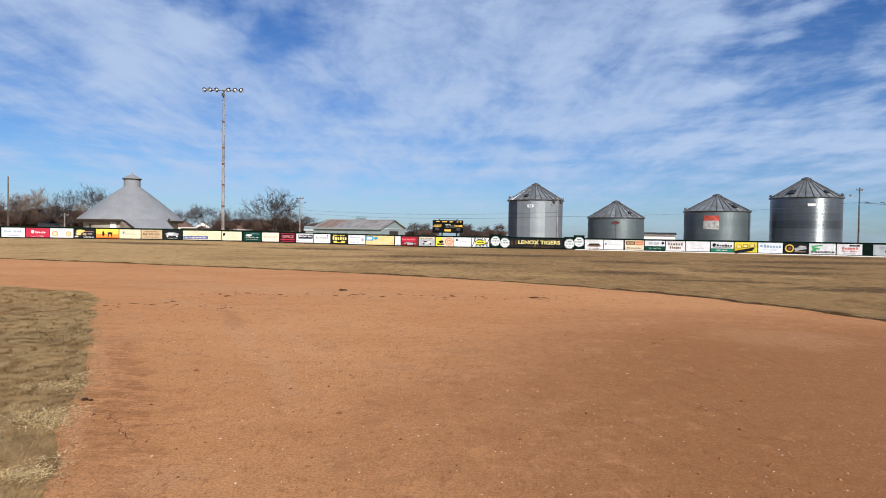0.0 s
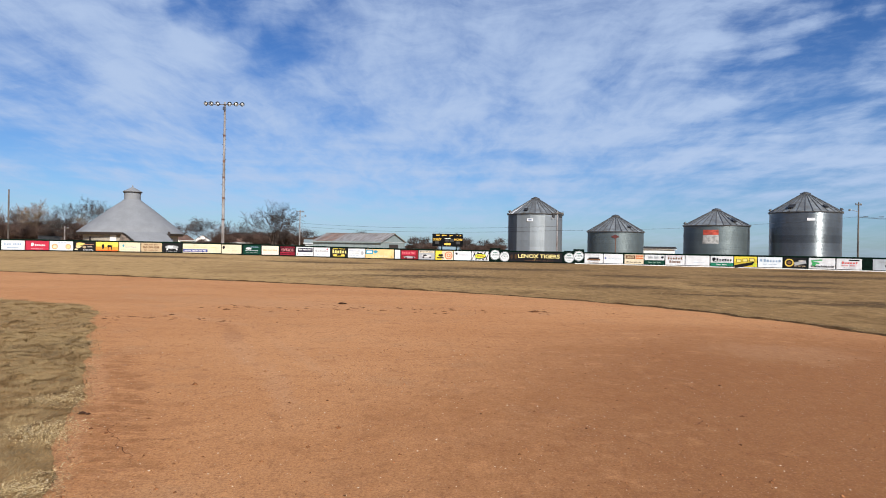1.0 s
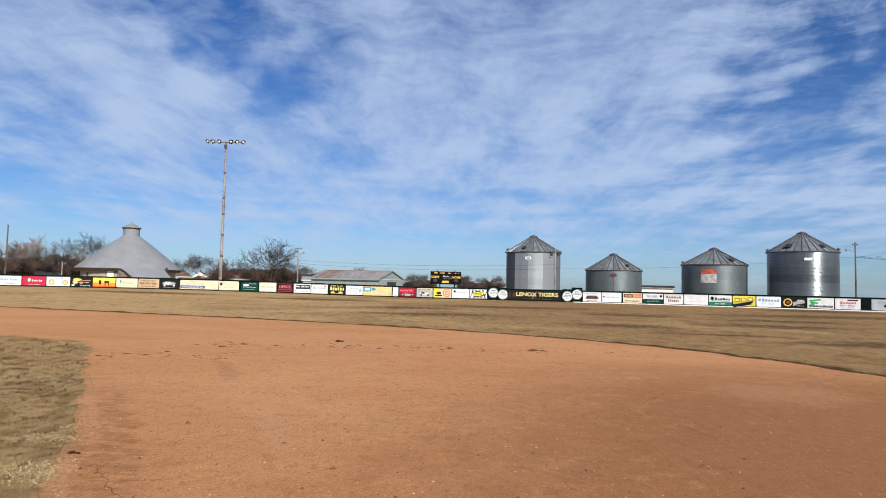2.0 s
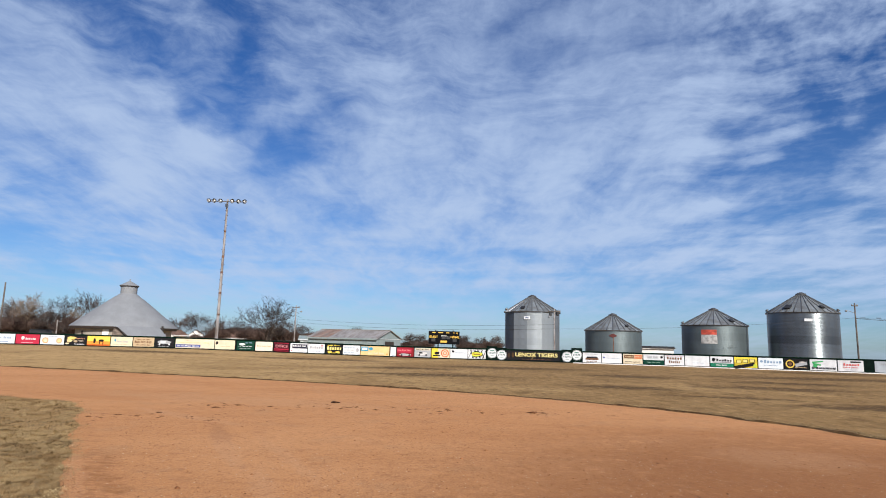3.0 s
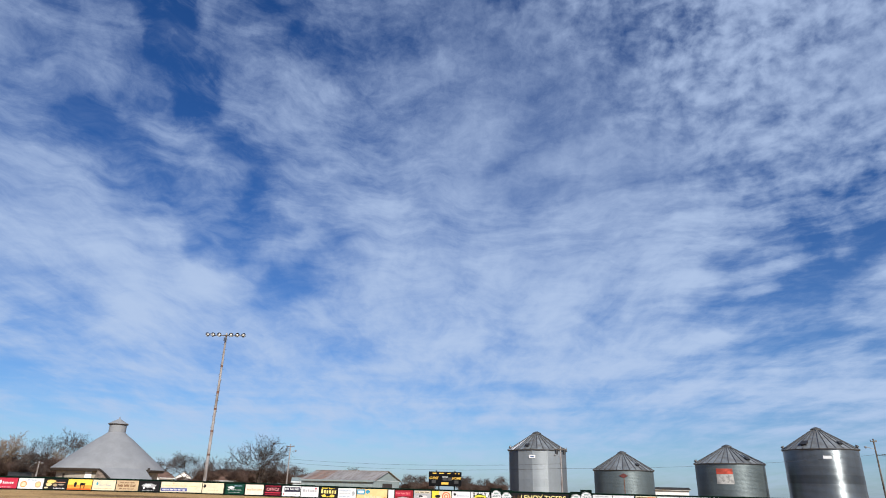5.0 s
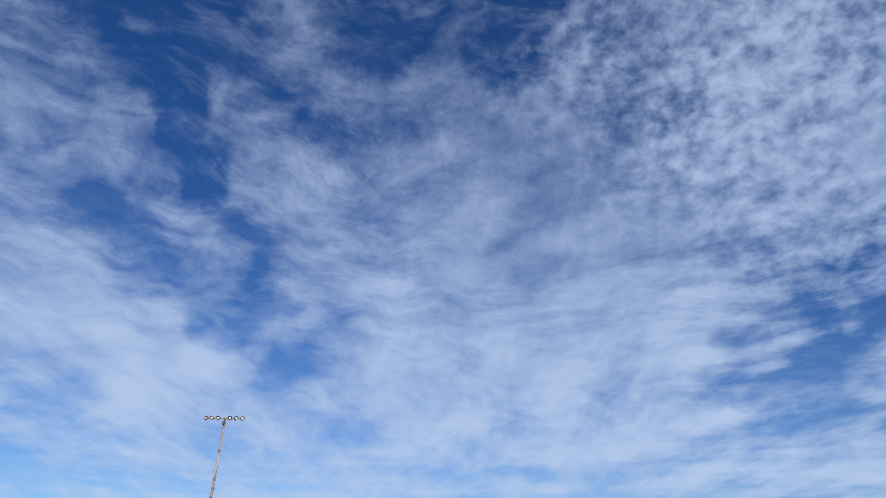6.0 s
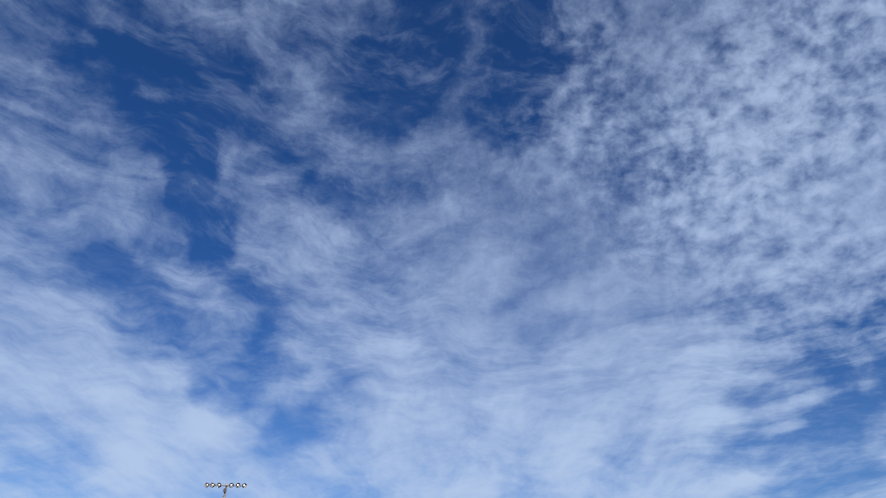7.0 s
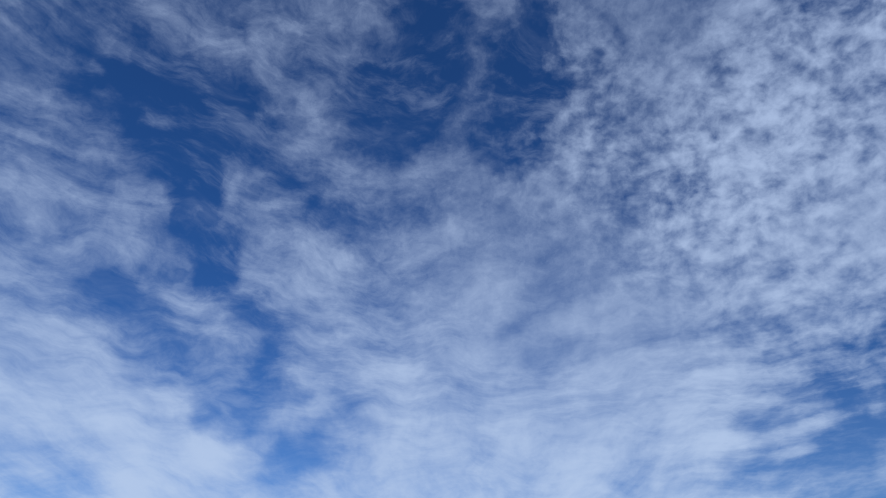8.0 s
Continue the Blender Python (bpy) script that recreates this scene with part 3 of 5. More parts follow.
def grain_bin(az, rng, radius, eave, apex, steel, courses, label, sheets=0, bright=()):
    m = Matrix.Translation(bearing(az, rng, float(rise(*bearing(az, rng).xy)))) @ Matrix.Rotation(-radians(az), 4, "Z")
    bin_ = thing("grain_bin", m, label, "grain bin", "grain bins behind the fence")
    tall = eave / courses
    for k in range(sheets):
        a0 = 20 + 360 * k / sheets
        first = part("wall_sheet", wall_sheet(radius, a0, a0 + 360 / sheets, tall, 0.016), steel[k % len(steel)], bin_, smooth=True)
        for i in range(1, courses):
            again(first, Matrix.Translation((0, 0, i * tall)))
    for i in range(0 if sheets else courses):
        # level corrugations, 10 cm apart; rings lap over one another
        waves = round(tall / 0.1)
        steps = waves * 5
        profile = [(radius + (0.012 if i % 2 else 0.0) + 0.0075 * math.sin(2 * math.pi * k / 5), i * tall + tall * k / steps) for k in range(steps + 1)]
        part("wall_ring", spun(bmesh.new(), profile, 64, close=False), steel, bin_, smooth=True)
    part("eave", spun(bmesh.new(), [(radius - 0.05, eave - 0.1), (radius + 0.14, eave - 0.06), (radius + 0.16, eave + 0.02), (radius, eave + 0.1)], 72, close=False), SEAM_STEEL, bin_)
    ribs, cap_r = 30, 0.55
    slope = (apex - 0.35 - eave) / (radius + 0.15 - cap_r)
    for i in range(ribs):
        a0, a1 = 360 * i / ribs, 360 * (i + 1) / ribs
        # panels listed in bright carry a painted glare down the roof
        part("roof_panel", spun(bmesh.new(), [(radius + 0.16, eave + 0.02), (cap_r, apex - 0.35)], 2, a0, a1, close=False), GLARE_ROOF_STEEL if i in bright else ROOF_STEEL, bin_, "roof panel with glare painted white" if i in bright else "")
        turn = radians(a0)
        foot = Vector(((radius + 0.17) * math.sin(turn), -(radius + 0.17) * math.cos(turn), eave + 0.05))
        top = Vector((cap_r * math.sin(turn), -cap_r * math.cos(turn), apex - 0.32))
        part("roof_seam", tube(bmesh.new(), foot, top, 0.06, 0.04, 5), SEAM_STEEL, bin_)
    part("cap", spun(bmesh.new(), [(cap_r + 0.1, apex - 0.4), (cap_r + 0.12, apex - 0.22), (cap_r * 0.75, apex - 0.1), (cap_r * 0.35, apex)], 24), SEAM_STEEL, bin_)

    def on_roof(turn, out):
        a = radians(turn)
        z = eave + (radius + 0.15 - out) * slope
        return Matrix.Translation((out * math.sin(a), -out * math.cos(a), z)) @ Matrix.Rotation(a, 4, "Z") @ Matrix.Rotation(math.atan(slope), 4, "X")

    def on_wall(turn, z, off=0.04):
        a = radians(turn)
        return Matrix.Translation(((radius + off) * math.sin(a), -(radius + off) * math.cos(a), z)) @ Matrix.Rotation(a, 4, "Z")

    return bin_, on_roof, on_wall


def curved_patch(radius, a0, a1, z0, z1, taper=0.0):
    """A thin patch of paint or metal bent round a bin's wall."""
    bm = bmesh.new()
    rows = []
    for z, k in ((z0, 1.0), (z1, 1.0 - taper)):
        mid, half = (a0 + a1) / 2, (a1 - a0) / 2 * k
        rows.append([bm.verts.new((radius * math.sin(radians(mid + half * (i / 4 - 1))), -radius * math.cos(radians(mid + half * (i / 4 - 1))), z)) for i in range(9)])
    for i in range(8):
        bm.faces.new((rows[0][i], rows[0][i + 1], rows[1][i + 1], rows[1][i]))
    return bm


FADED_RED = material("faded_red_paint", (0.50, 0.075, 0.045), 0.7, 0, 0.25, 2.0)
CHALKED = material("chalked_grey_paint", (0.40, 0.40, 0.39), 0.8, 0, 0.2, 2.5)
DARK_RED = material("dark_red_paint", (0.10, 0.018, 0.016), 0.7, 0, 0.2, 2.0)
RUST = material("rust_streak", (0.17, 0.09, 0.062), 0.9, 0, 0.3, 3.0)
PLATE = material("pale_plate", (0.66, 0.68, 0.70), 0.5, 0, 0.06)
BLUE_PRINT = material("blue_print", (0.05, 0.09, 0.22), 0.6, 0, 0.1)

BINS = [
    # sheet tones paint the reflections round this bin: dark left, pale middle
    (8.45, 100.0, 4.34, 7.15, 10.02, (STEEL_PALE,) + (STEEL_MID,) * 7 + (STEEL_DARK,) * 2 + (STEEL_PALE,) * 2, 7, "tall bright galvanised grain bin with a ribbed cone roof", 12, (22, 23, 24, 25)),
    (15.60, 100.0, 4.22, 4.52, 7.28, STEEL_DULL, 5, "low dull galvanised grain bin with a dark red diamond mark"),
    (23.87, 100.0, 4.50, 5.52, 8.2, STEEL_DULL, 5, "weathered grey grain bin with a faded red patch"),
    (30.38, 100.0, 4.42, 7.35, 10.35, STEEL_BRIGHT, 7, "tall shiny galvanised grain bin with hatches on its roof"),
]
bins = [grain_bin(*row) for row in BINS]


def roof_hatch(owner, m, size=0.55):
    bm = box(bmesh.new(), (size, size, 0.22), (0, 0, 0.1), bevel=0.04)
    box(bm, (size * 1.15, size * 1.15, 0.05), (0, 0, 0.24))
    part("hatch", bm, BLACK_IRON, owner, "dark roof hatch").matrix_basis = m


def roof_vent(owner, m):
    bm = spun(bmesh.new(), [(0.16, 0), (0.16, 0.2), (0.25, 0.22), (0.22, 0.34), (0.05, 0.4)], 12)
    part("vent", bm, SEAM_STEEL, owner, "mushroom roof vent").matrix_basis = m


(b1, roof1, wall1), (b2, roof2, wall2), (b3, roof3, wall3), (b4, roof4, wall4) = bins
roof_hatch(b1, roof1(-22, 3.7))
part("name_plate", box(bmesh.new(), (0.95, 0.04, 0.45), bevel=0.01), PLATE, b1, "small pale plate with blue marks").matrix_basis = wall1(-10, 6.15)
part("plate_print", box(bmesh.new(), (0.5, 0.02, 0.16)), BLUE_PRINT, b1, "blue mark").matrix_basis = wall1(-10, 6.15, 0.066)
roof_vent(b1, roof1(-80, 4.0))
# a dark red diamond over a rusty streak
bm = bmesh.new()
bm.faces.new([bm.verts.new(p) for p in ((-0.62, 0, 0), (0, 0, -0.32), (0.62, 0, 0), (0, 0, 0.32))])
bm.normal_update()
bmesh.ops.solidify(bm, geom=bm.faces[:], thickness=0.03)
part("diamond_mark", bm, DARK_RED, b2, "dark red diamond").matrix_basis = wall2(0, 3.75, 0.07)
part("rust_streak", box(bmesh.new(), (0.10, 0.02, 2.3)), RUST, b2, "rusty drip").matrix_basis = wall2(0.5, 2.3, 0.03)
roof_hatch(b2, roof2(35, 3.4), 0.4)
# a faded red patch with chalky run-off
part("red_patch", curved_patch(4.53, -22, 4, 4.15, 4.85), FADED_RED, b3, "faded red paint patch")
part("chalk_patch", curved_patch(4.53, -23, 5, 2.9, 4.13, 0.06), CHALKED, b3, "chalky run-off below the patch")
roof_hatch(b3, roof3(38, 3.7))
roof_vent(b3, roof3(-86, 4.2))
roof_hatch(b4, roof4(-26, 3.6), 0.75)
roof_hatch(b4, roof4(40, 3.6), 0.5)
roof_vent(b4, roof4(-84, 4.2))
roof_vent(b4, roof4(80, 4.2))
part("plate", box(bmesh.new(), (0.95, 0.04, 0.36)), PLATE, b4, "small pale plate").matrix_basis = wall4(9, 6.3, 0.05)


# ---- round barn ----
PORCH_SHAKE = material("weathered_shakes", (0.15, 0.118, 0.095), 0.9, 0, 0.25, 2.5)


def swept_slope(profile, top, foot, end):
    """A roof slope round the z axis whose near edge curves back towards its foot."""
    bm, rows = bmesh.new(), []
    for j, (r, z) in enumerate(profile):
        start = top + (foot - top) * (j / (len(profile) - 1)) ** 0.7
        turns = [radians(start + (end - start) * i / 14) for i in range(15)]
        rows.append([bm.verts.new((r * math.sin(a), -r * math.cos(a), z)) for a in turns])
    for low, up in zip(rows[1:], rows):
        for i in range(14):
            bm.faces.new((low[i], low[i + 1], up[i + 1], up[i]))
    return bm


def build_barn():
    az, rng = -26.78, 130.0
    m = Matrix.Translation(bearing(az, rng, 0.3)) @ Matrix.Rotation(radians(-az), 4, "Z")
    barn = thing("round_barn", m, "round barn with a cone-shaped grey roof and a round cupola", "barn")
    part("wall", spun(bmesh.new(), [(8.0, -0.3), (8.0, 3.3)], 48), BARN_WALL, barn)
    part("roof", spun(bmesh.new(), [(9.05, 3.0), (9.0, 3.15), (7.1, 4.72), (4.75, 6.68), (2.95, 8.12), (1.95, 8.85), (1.42, 9.3)], 48, close=False), SHINGLE, barn, smooth=True)
    part("eave", spun(bmesh.new(), [(7.9, 2.55), (8.9, 2.60), (9.06, 3.0)], 48, close=False), DARK_TRIM, barn)
    apron = [(9.0, 3.16), (9.6, 2.72), (10.2, 2.25), (10.8, 1.78), (11.4, 1.3), (12.4, 0.4)]
    part("roof_apron", swept_slope(apron, -11.0, 6.0, 37.0), SHINGLE, barn, "roof slope that sweeps down to the ground")
    part("apron_edge", swept_slope([(r - 0.04, z - 0.14) for r, z in apron], -12.0, 5.2, 37.6), DARK_TRIM, barn)
    bm = bmesh.new()
    spun(bm, [(10.9, -0.3), (10.6, 0.6), (10.2, 1.4), (9.6, 2.1), (8.9, 2.75)], 8, -11, 9, close=False)
    part("porch_side", bm, PORCH_SHAKE, barn, "weathered brown shingled porch flank")
    cupola = part("cupola", spun(bmesh.new(), [(1.42, 9.0), (1.42, 10.85)], 32), SHINGLE, barn)
    part("cupola_roof", spun(bmesh.new(), [(1.3, 10.7), (1.68, 10.74), (1.68, 10.82), (0.9, 11.25), (0.12, 11.7), (0.05, 12.1)], 32), SHINGLE, barn)
    part("cupola_trim", spun(bmesh.new(), [(1.43, 10.55), (1.62, 10.62), (1.66, 10.73), (1.43, 10.75)], 32, close=False), DARK_TRIM, barn)

    def on_wall(x, z, w, h, name, mat, label):
        a = math.asin(x / 8.0)
        bm = box(bmesh.new(), (w, 0.1, h), bevel=0.02)
        part(name, bm, mat, barn, label).matrix_basis = Matrix.Translation((x, -8.03 * math.cos(a), z)) @ Matrix.Rotation(a, 4, "Z")

    on_wall(-2.95, 1.5, 1.05, 2.0, "door", WHITE_PAINT, "white door")
    on_wall(-6.6, 1.7, 0.5, 0.9, "window", DARK_TRIM, "dark window")
    on_wall(6.7, 1.5, 0.55, 0.9, "window", WHITE_PAINT, "white-framed window")
    part("stove_pipe", tube(bmesh.new(), (6.0, -7.4, 2.6), (6.0, -7.4, 3.35), 0.2), DARK_TRIM, barn)


build_barn()

# ---- floodlight masts ----
REFLECTOR = material("polished_reflector", (0.72, 0.75, 0.80), 0.16, 1.0, 0.05)
LAMP_SHELL = material("lamp_aluminium", (0.10, 0.11, 0.13), 0.4, 0.6, 0.15)


def floodlight(owner, m, aim):
    """An open bell reflector on a bracket, tipped down at the field."""
    outer = [(0.05, 0), (0.10, 0.10), (0.20, 0.22), (0.27, 0.36), (0.29, 0.44)]
    lamp = part("floodlight", spun(bmesh.new(), outer, 18, close=False), LAMP_SHELL, owner, "bell-shaped floodlight", True)
    lamp.matrix_basis = m @ pose(0, 0, 0, 0, 0, aim) @ pose(0, 0, 0, 112, 0, 0)
    inner = [(r - 0.012, z + 0.004) for r, z in outer[::-1]] + [(0.01, 0.02)]
    part("reflector", spun(bmesh.new(), inner, 18, close=False), REFLECTOR, lamp, "polished bowl", True)
    # bulb made large and white to give the bright spot in the bowl
    part("bulb", spun(bmesh.new(), [(0.04, 0.06), (0.11, 0.20), (0.14, 0.32), (0.07, 0.42)], 12), WHITE_PAINT, lamp, "oversized white lamp bulb", True)
    part("rim", spun(bmesh.new(), [(0.285, 0.43), (0.30, 0.44), (0.285, 0.455)], 18, close=False), BLACK_IRON, lamp)
    part("bracket", box(bmesh.new(), (0.06, 0.06, 0.30), (0, 0, -0.12)), BLACK_IRON, lamp)


def flood_mast(az, rng, tall, spots, label):
    base = bearing(az, rng)
    mast = thing("floodlight_mast", Matrix.Translation((base.x, base.y, float(rise(base.x, base.y)))),
                 label, "floodlight mast", "floodlight masts")
    part("pole", tube(bmesh.new(), (0, 0, -0.3), (0, 0, tall), 0.21, 0.12, 12), POLE_WOOD, mast)
    part("crossarm", box(bmesh.new(), (max(spots) - min(spots) + 0.3, 0.10, 0.10), (sum(spots) / len(spots), -0.2, tall - 0.35), bevel=0.02), DARK_POLE_WOOD, mast)
    for i, x in enumerate(spots):
        floodlight(mast, Matrix.Translation((x, -0.3, tall - 0.22)), (-16, -10, -4, 22, 34, 44)[i % 6])
    rng_ = random.Random(5)
    for k in range(26):
        z = 2.5 + k * 0.66
        r = 0.21 - 0.09 * z / tall
        part("step_peg", box(bmesh.new(), (0.2, 0.04, 0.05), ((r + 0.02) * (1 if k % 2 else -1), -0.02, z)), BLACK_IRON, mast)
    for z in (4.4, 7.2, 9.9, 12.0, 15.4):
        r = 0.225 - 0.09 * z / tall
        part("band", spun(bmesh.new(), [(r, z), (r, z + rng_.uniform(0.08, 0.3))], 12), RUST, mast, "rusty metal band")
    part("junction_box", box(bmesh.new(), (0.3, 0.2, 0.45), (0, -0.3, tall - 0.9), bevel=0.02), LAMP_SHELL, mast)
    return mast


SPOTS = (-2.16, -1.47, -0.69, 0.69, 1.45, 2.19)
flood_mast(-19.67, 86.0, 19.92, SPOTS, "tall weathered wooden floodlight mast with a row of lamps")
flood_mast(38.05, 84.0, 21.7, SPOTS, "tall wooden floodlight mast beyond the outfield fence")


# ---- poles and wires along the street ----
POT = material("transformer_grey", (0.22, 0.23, 0.24), 0.5, 0.2)
CABLE = material("black_cable", (0.02, 0.02, 0.022), 0.6)


def power_pole(az, rng, tall, label, arm=1.2, arm_turn=0.0, lean=0.0, pots=0, lamp=0, dark=True):
    base = bearing(az, rng)
    pole = thing("power_pole", Matrix.Translation((base.x, base.y, float(rise(base.x, base.y)))) @ Matrix.Rotation(-radians(az), 4, "Z") @ Matrix.Rotation(radians(lean), 4, "Y"),
                 label, "power pole", "power poles along the street")
    part("pole", tube(bmesh.new(), (0, 0, -0.3), (0, 0, tall), 0.125, 0.085, 10), DARK_POLE_WOOD if dark else POLE_WOOD, pole)
    if arm:
        turned = Matrix.Translation((0, -0.12, tall - 0.35)) @ Matrix.Rotation(radians(arm_turn), 4, "Z")
        part("crossarm", box(bmesh.new(), (arm, 0.09, 0.12), bevel=0.01), DARK_POLE_WOOD, pole).matrix_basis = turned
        for x in (-0.45 * arm, 0.3 * arm, 0.45 * arm):
            part("insulator", spun(bmesh.new(), [(0.03, 0), (0.06, 0.06), (0.06, 0.1), (0.03, 0.16)], 8), POT, pole).matrix_basis = turned @ Matrix.Translation((x, 0, 0.06))
    for k in range(pots):
        x, y = ((-0.5, -0.1), (0.42, -0.1), (-0.05, -0.42))[k]
        part("transformer", spun(bmesh.new(), [(0.15, 0), (0.18, 0.05), (0.18, 0.5), (0.13, 0.57)], 12), BLACK_IRON, pole, "dark transformer pot").matrix_basis = Matrix.Translation((x, y, tall - 0.95))
    if lamp:
        bm = bmesh.new()
        tube(bm, (0, 0, tall - 1.3), (lamp, -0.2, tall - 0.95), 0.035)
        part("lamp_arm", bm, POT, pole)
        part("street_lamp_head", spun(bmesh.new(), [(0.06, -0.2), (0.16, -0.12), (0.16, 0.02), (0.05, 0.1)], 10), POT, pole).matrix_basis = Matrix.Translation((lamp, -0.2, tall - 0.98))
    return pole


POLES = {"far": (-35.2, 97.0, 7.8), "mid": (-13.1, 110.0, 7.5), "bin": (10.46, 82.0, 6.75), "right": (33.95, 100.0, 8.75), "out": (52.0, 130.0, 9.0)}
power_pole(*POLES["far"], "plain dark wooden pole among bare trees", arm=0)
power_pole(-31.55, 118.0, 3.7, "short wooden post with a crossbar", arm=1.1, dark=False)
power_pole(*POLES["mid"], "grey wooden power pole with a crossarm and street lamp", arm=1.3, lamp=0.9, dark=False)
power_pole(*POLES["bin"], "power pole with dark transformers in front of the tall bin", arm=1.6, pots=2, lamp=-0.7, dark=False)
power_pole(*POLES["right"], "dark wooden power pole with a street lamp", arm=1.2, arm_turn=55, lean=-0.2, lamp=-1.0)
power_pole(*POLES["out"], "dark wooden power pole far along the street", arm=1.2)


def wire(a, b, sag, radius=0.014):
    curve = bpy.data.curves.new("cable", "CURVE")
    curve.dimensions, curve.bevel_depth, curve.bevel_resolution = "3D", radius, 1
    spline = curve.splines.new("POLY")
    spline.points.add(24)
    for i, point in enumerate(spline.points):
        t = i / 24
        p = a.lerp(b, t)
        point.co = (p.x, p.y, p.z - 4 * sag * t * (1 - t), 1)
    mesh = bpy.data.meshes.new_from_object(bpy.data.objects.new("cable", curve))
    mesh.materials.append(CABLE)
    tagged(new("power_cable", mesh), "thin black power cable sagging between poles", "cable", "power cables")


def pole_spot(key, drop, aside=0.0):
    az, rng, tall = POLES[key]
    return bearing(az, rng, tall - drop) + Vector((aside, -0.12, 0))


for drop, sag in ((2.05, 0.5), (2.6, 0.55)):
    wire(pole_spot("mid", drop), pole_spot("bin", drop), sag)
wire(pole_spot("bin", 2.6), pole_spot("right", 1.95), 0.45)
wire(pole_spot("right", 1.95), pole_spot("out", 1.9), 0.7)
wire(pole_spot("right", 2.05), pole_spot("out", 2.1), 0.75, 0.03)
for reach in (0.55, 2.6):
    a, b = pole_spot("right", 1.95), pole_spot("out", 1.9)
    spot = a + (b - a).normalized() * reach
    ob = part("cable_sleeve", tube(bmesh.new(), spot, spot + (b - a).normalized() * 0.6, 0.045), CABLE)
    tagged(ob, "black splice sleeve hung on the power cable", "cable sleeve", "cable sleeves")

# ---- scoreboard ----
BOARD = material("black_board", (0.007, 0.007, 0.008), 0.93, 0, 0.2)
GOLD = material("gold_print", (0.75, 0.46, 0.06), 0.6, 0, 0.08)
WHITE_PRINT = material("white_print", (0.80, 0.80, 0.78), 0.6, 0, 0.04)


def lettering(words, size, mat, parent, m, label=""):
    """Words in the built-in font as thin raised letters, centred."""
    curve = bpy.data.curves.new("letters", "FONT")
    curve.body, curve.size, curve.extrude, curve.align_x, curve.align_y = words, size, 0.004, "CENTER", "CENTER"
    curve.offset = 0.022 * size
    mesh = bpy.data.meshes.new_from_object(bpy.data.objects.new("letters", curve))
    mesh.materials.clear()
    mesh.materials.append(mat)
    ob = new("lettering", mesh)
    ob.parent = parent
    ob.matrix_basis = m @ Matrix.Rotation(math.pi / 2, 4, "X")
    return tagged(ob, label)


def build_scoreboard():
    az, rng = 0.42, 80.5
    base = bearing(az, rng)
    board = thing("scoreboard", Matrix.Translation((base.x, base.y, 0)) @ Matrix.Rotation(radians(-az), 4, "Z"), "black scoreboard with gold lettering on two posts", "scoreboard")
    part("cabinet", box(bmesh.new(), (4.0, 0.25, 1.66), (0, 0, 2.62), bevel=0.02), BOARD, board)
    for x in (-0.75, 1.15):
        part("post", tube(bmesh.new(), (x, 0.2, -0.3), (x, 0.2, 2.6), 0.08), GREEN_RAIL, board)
        part("horn", spun(bmesh.new(), [(0.06, 0), (0.1, 0.08), (0.05, 0.14)], 8), BLACK_IRON, board).matrix_basis = Matrix.Translation((x * 1.2 - 0.2, 0, 3.45))
    front = -0.13
    lettering("GUEST", 0.38, GOLD, board, Matrix.Translation((-1.38, front, 2.70)), "gold word")
    lettering("HOME", 0.38, GOLD, board, Matrix.Translation((1.38, front, 2.70)), "gold word")
    for x, w in ((-1.3, 0.45), (-0.45, 0.62), (0.45, 0.4), (1.25, 0.16), (1.65, 0.16)):
        part("caption_bar", box(bmesh.new(), (w, 0.012, 0.11), (x, front, 3.25)), GOLD, board)
    part("caption_bar", box(bmesh.new(), (0.75, 0.012, 0.06), (0, front, 2.85)), WHITE_PRINT, board)
    part("caption_bar", box(bmesh.new(), (0.85, 0.012, 0.26), (-0.02, front, 2.12)), GOLD, board)
    for x in (-1.38, 1.38, -0.05, 0.55):
        part("digit_panel", box(bmesh.new(), (0.5, 0.012, 0.36), (x, front, 2.3 if abs(x) > 1 else 2.62)), BLACK_IRON, board)


build_scoreboard()


# ---- banners on the fence ----
PRINTS = {}


def ink(r, g, b):
    key = (r, g, b)
    if key not in PRINTS:
        PRINTS[key] = material("banner_vinyl", key, 0.93, 0.0, 0.07, 1.3)
    return PRINTS[key]


WHITE, CREAM, TAN = (0.64, 0.65, 0.67), (0.64, 0.56, 0.41), (0.46, 0.35, 0.22)
BLACK, YELLOW, RED = (0.015, 0.015, 0.017), (0.80, 0.62, 0.07), (0.42, 0.03, 0.06)
GREEN, ORANGE, BLUE = (0.008, 0.045, 0.03), (0.75, 0.27, 0.05), (0.06, 0.08, 0.26)
GREY, PEACH, TEAL = (0.36, 0.37, 0.39), (0.74, 0.50, 0.24), (0.05, 0.28, 0.42)
BROWN, PALE_BLUE, LIME = (0.16, 0.08, 0.045), (0.24, 0.34, 0.46), (0.50, 0.58, 0.06)


def words(u0, u1, v, h, count, seed, colour):
    """A line of plain bars with gaps, where small print cannot be read."""
    return [("line", (u0 + u1) / 2, v, u1 - u0, h, count, seed, colour)]


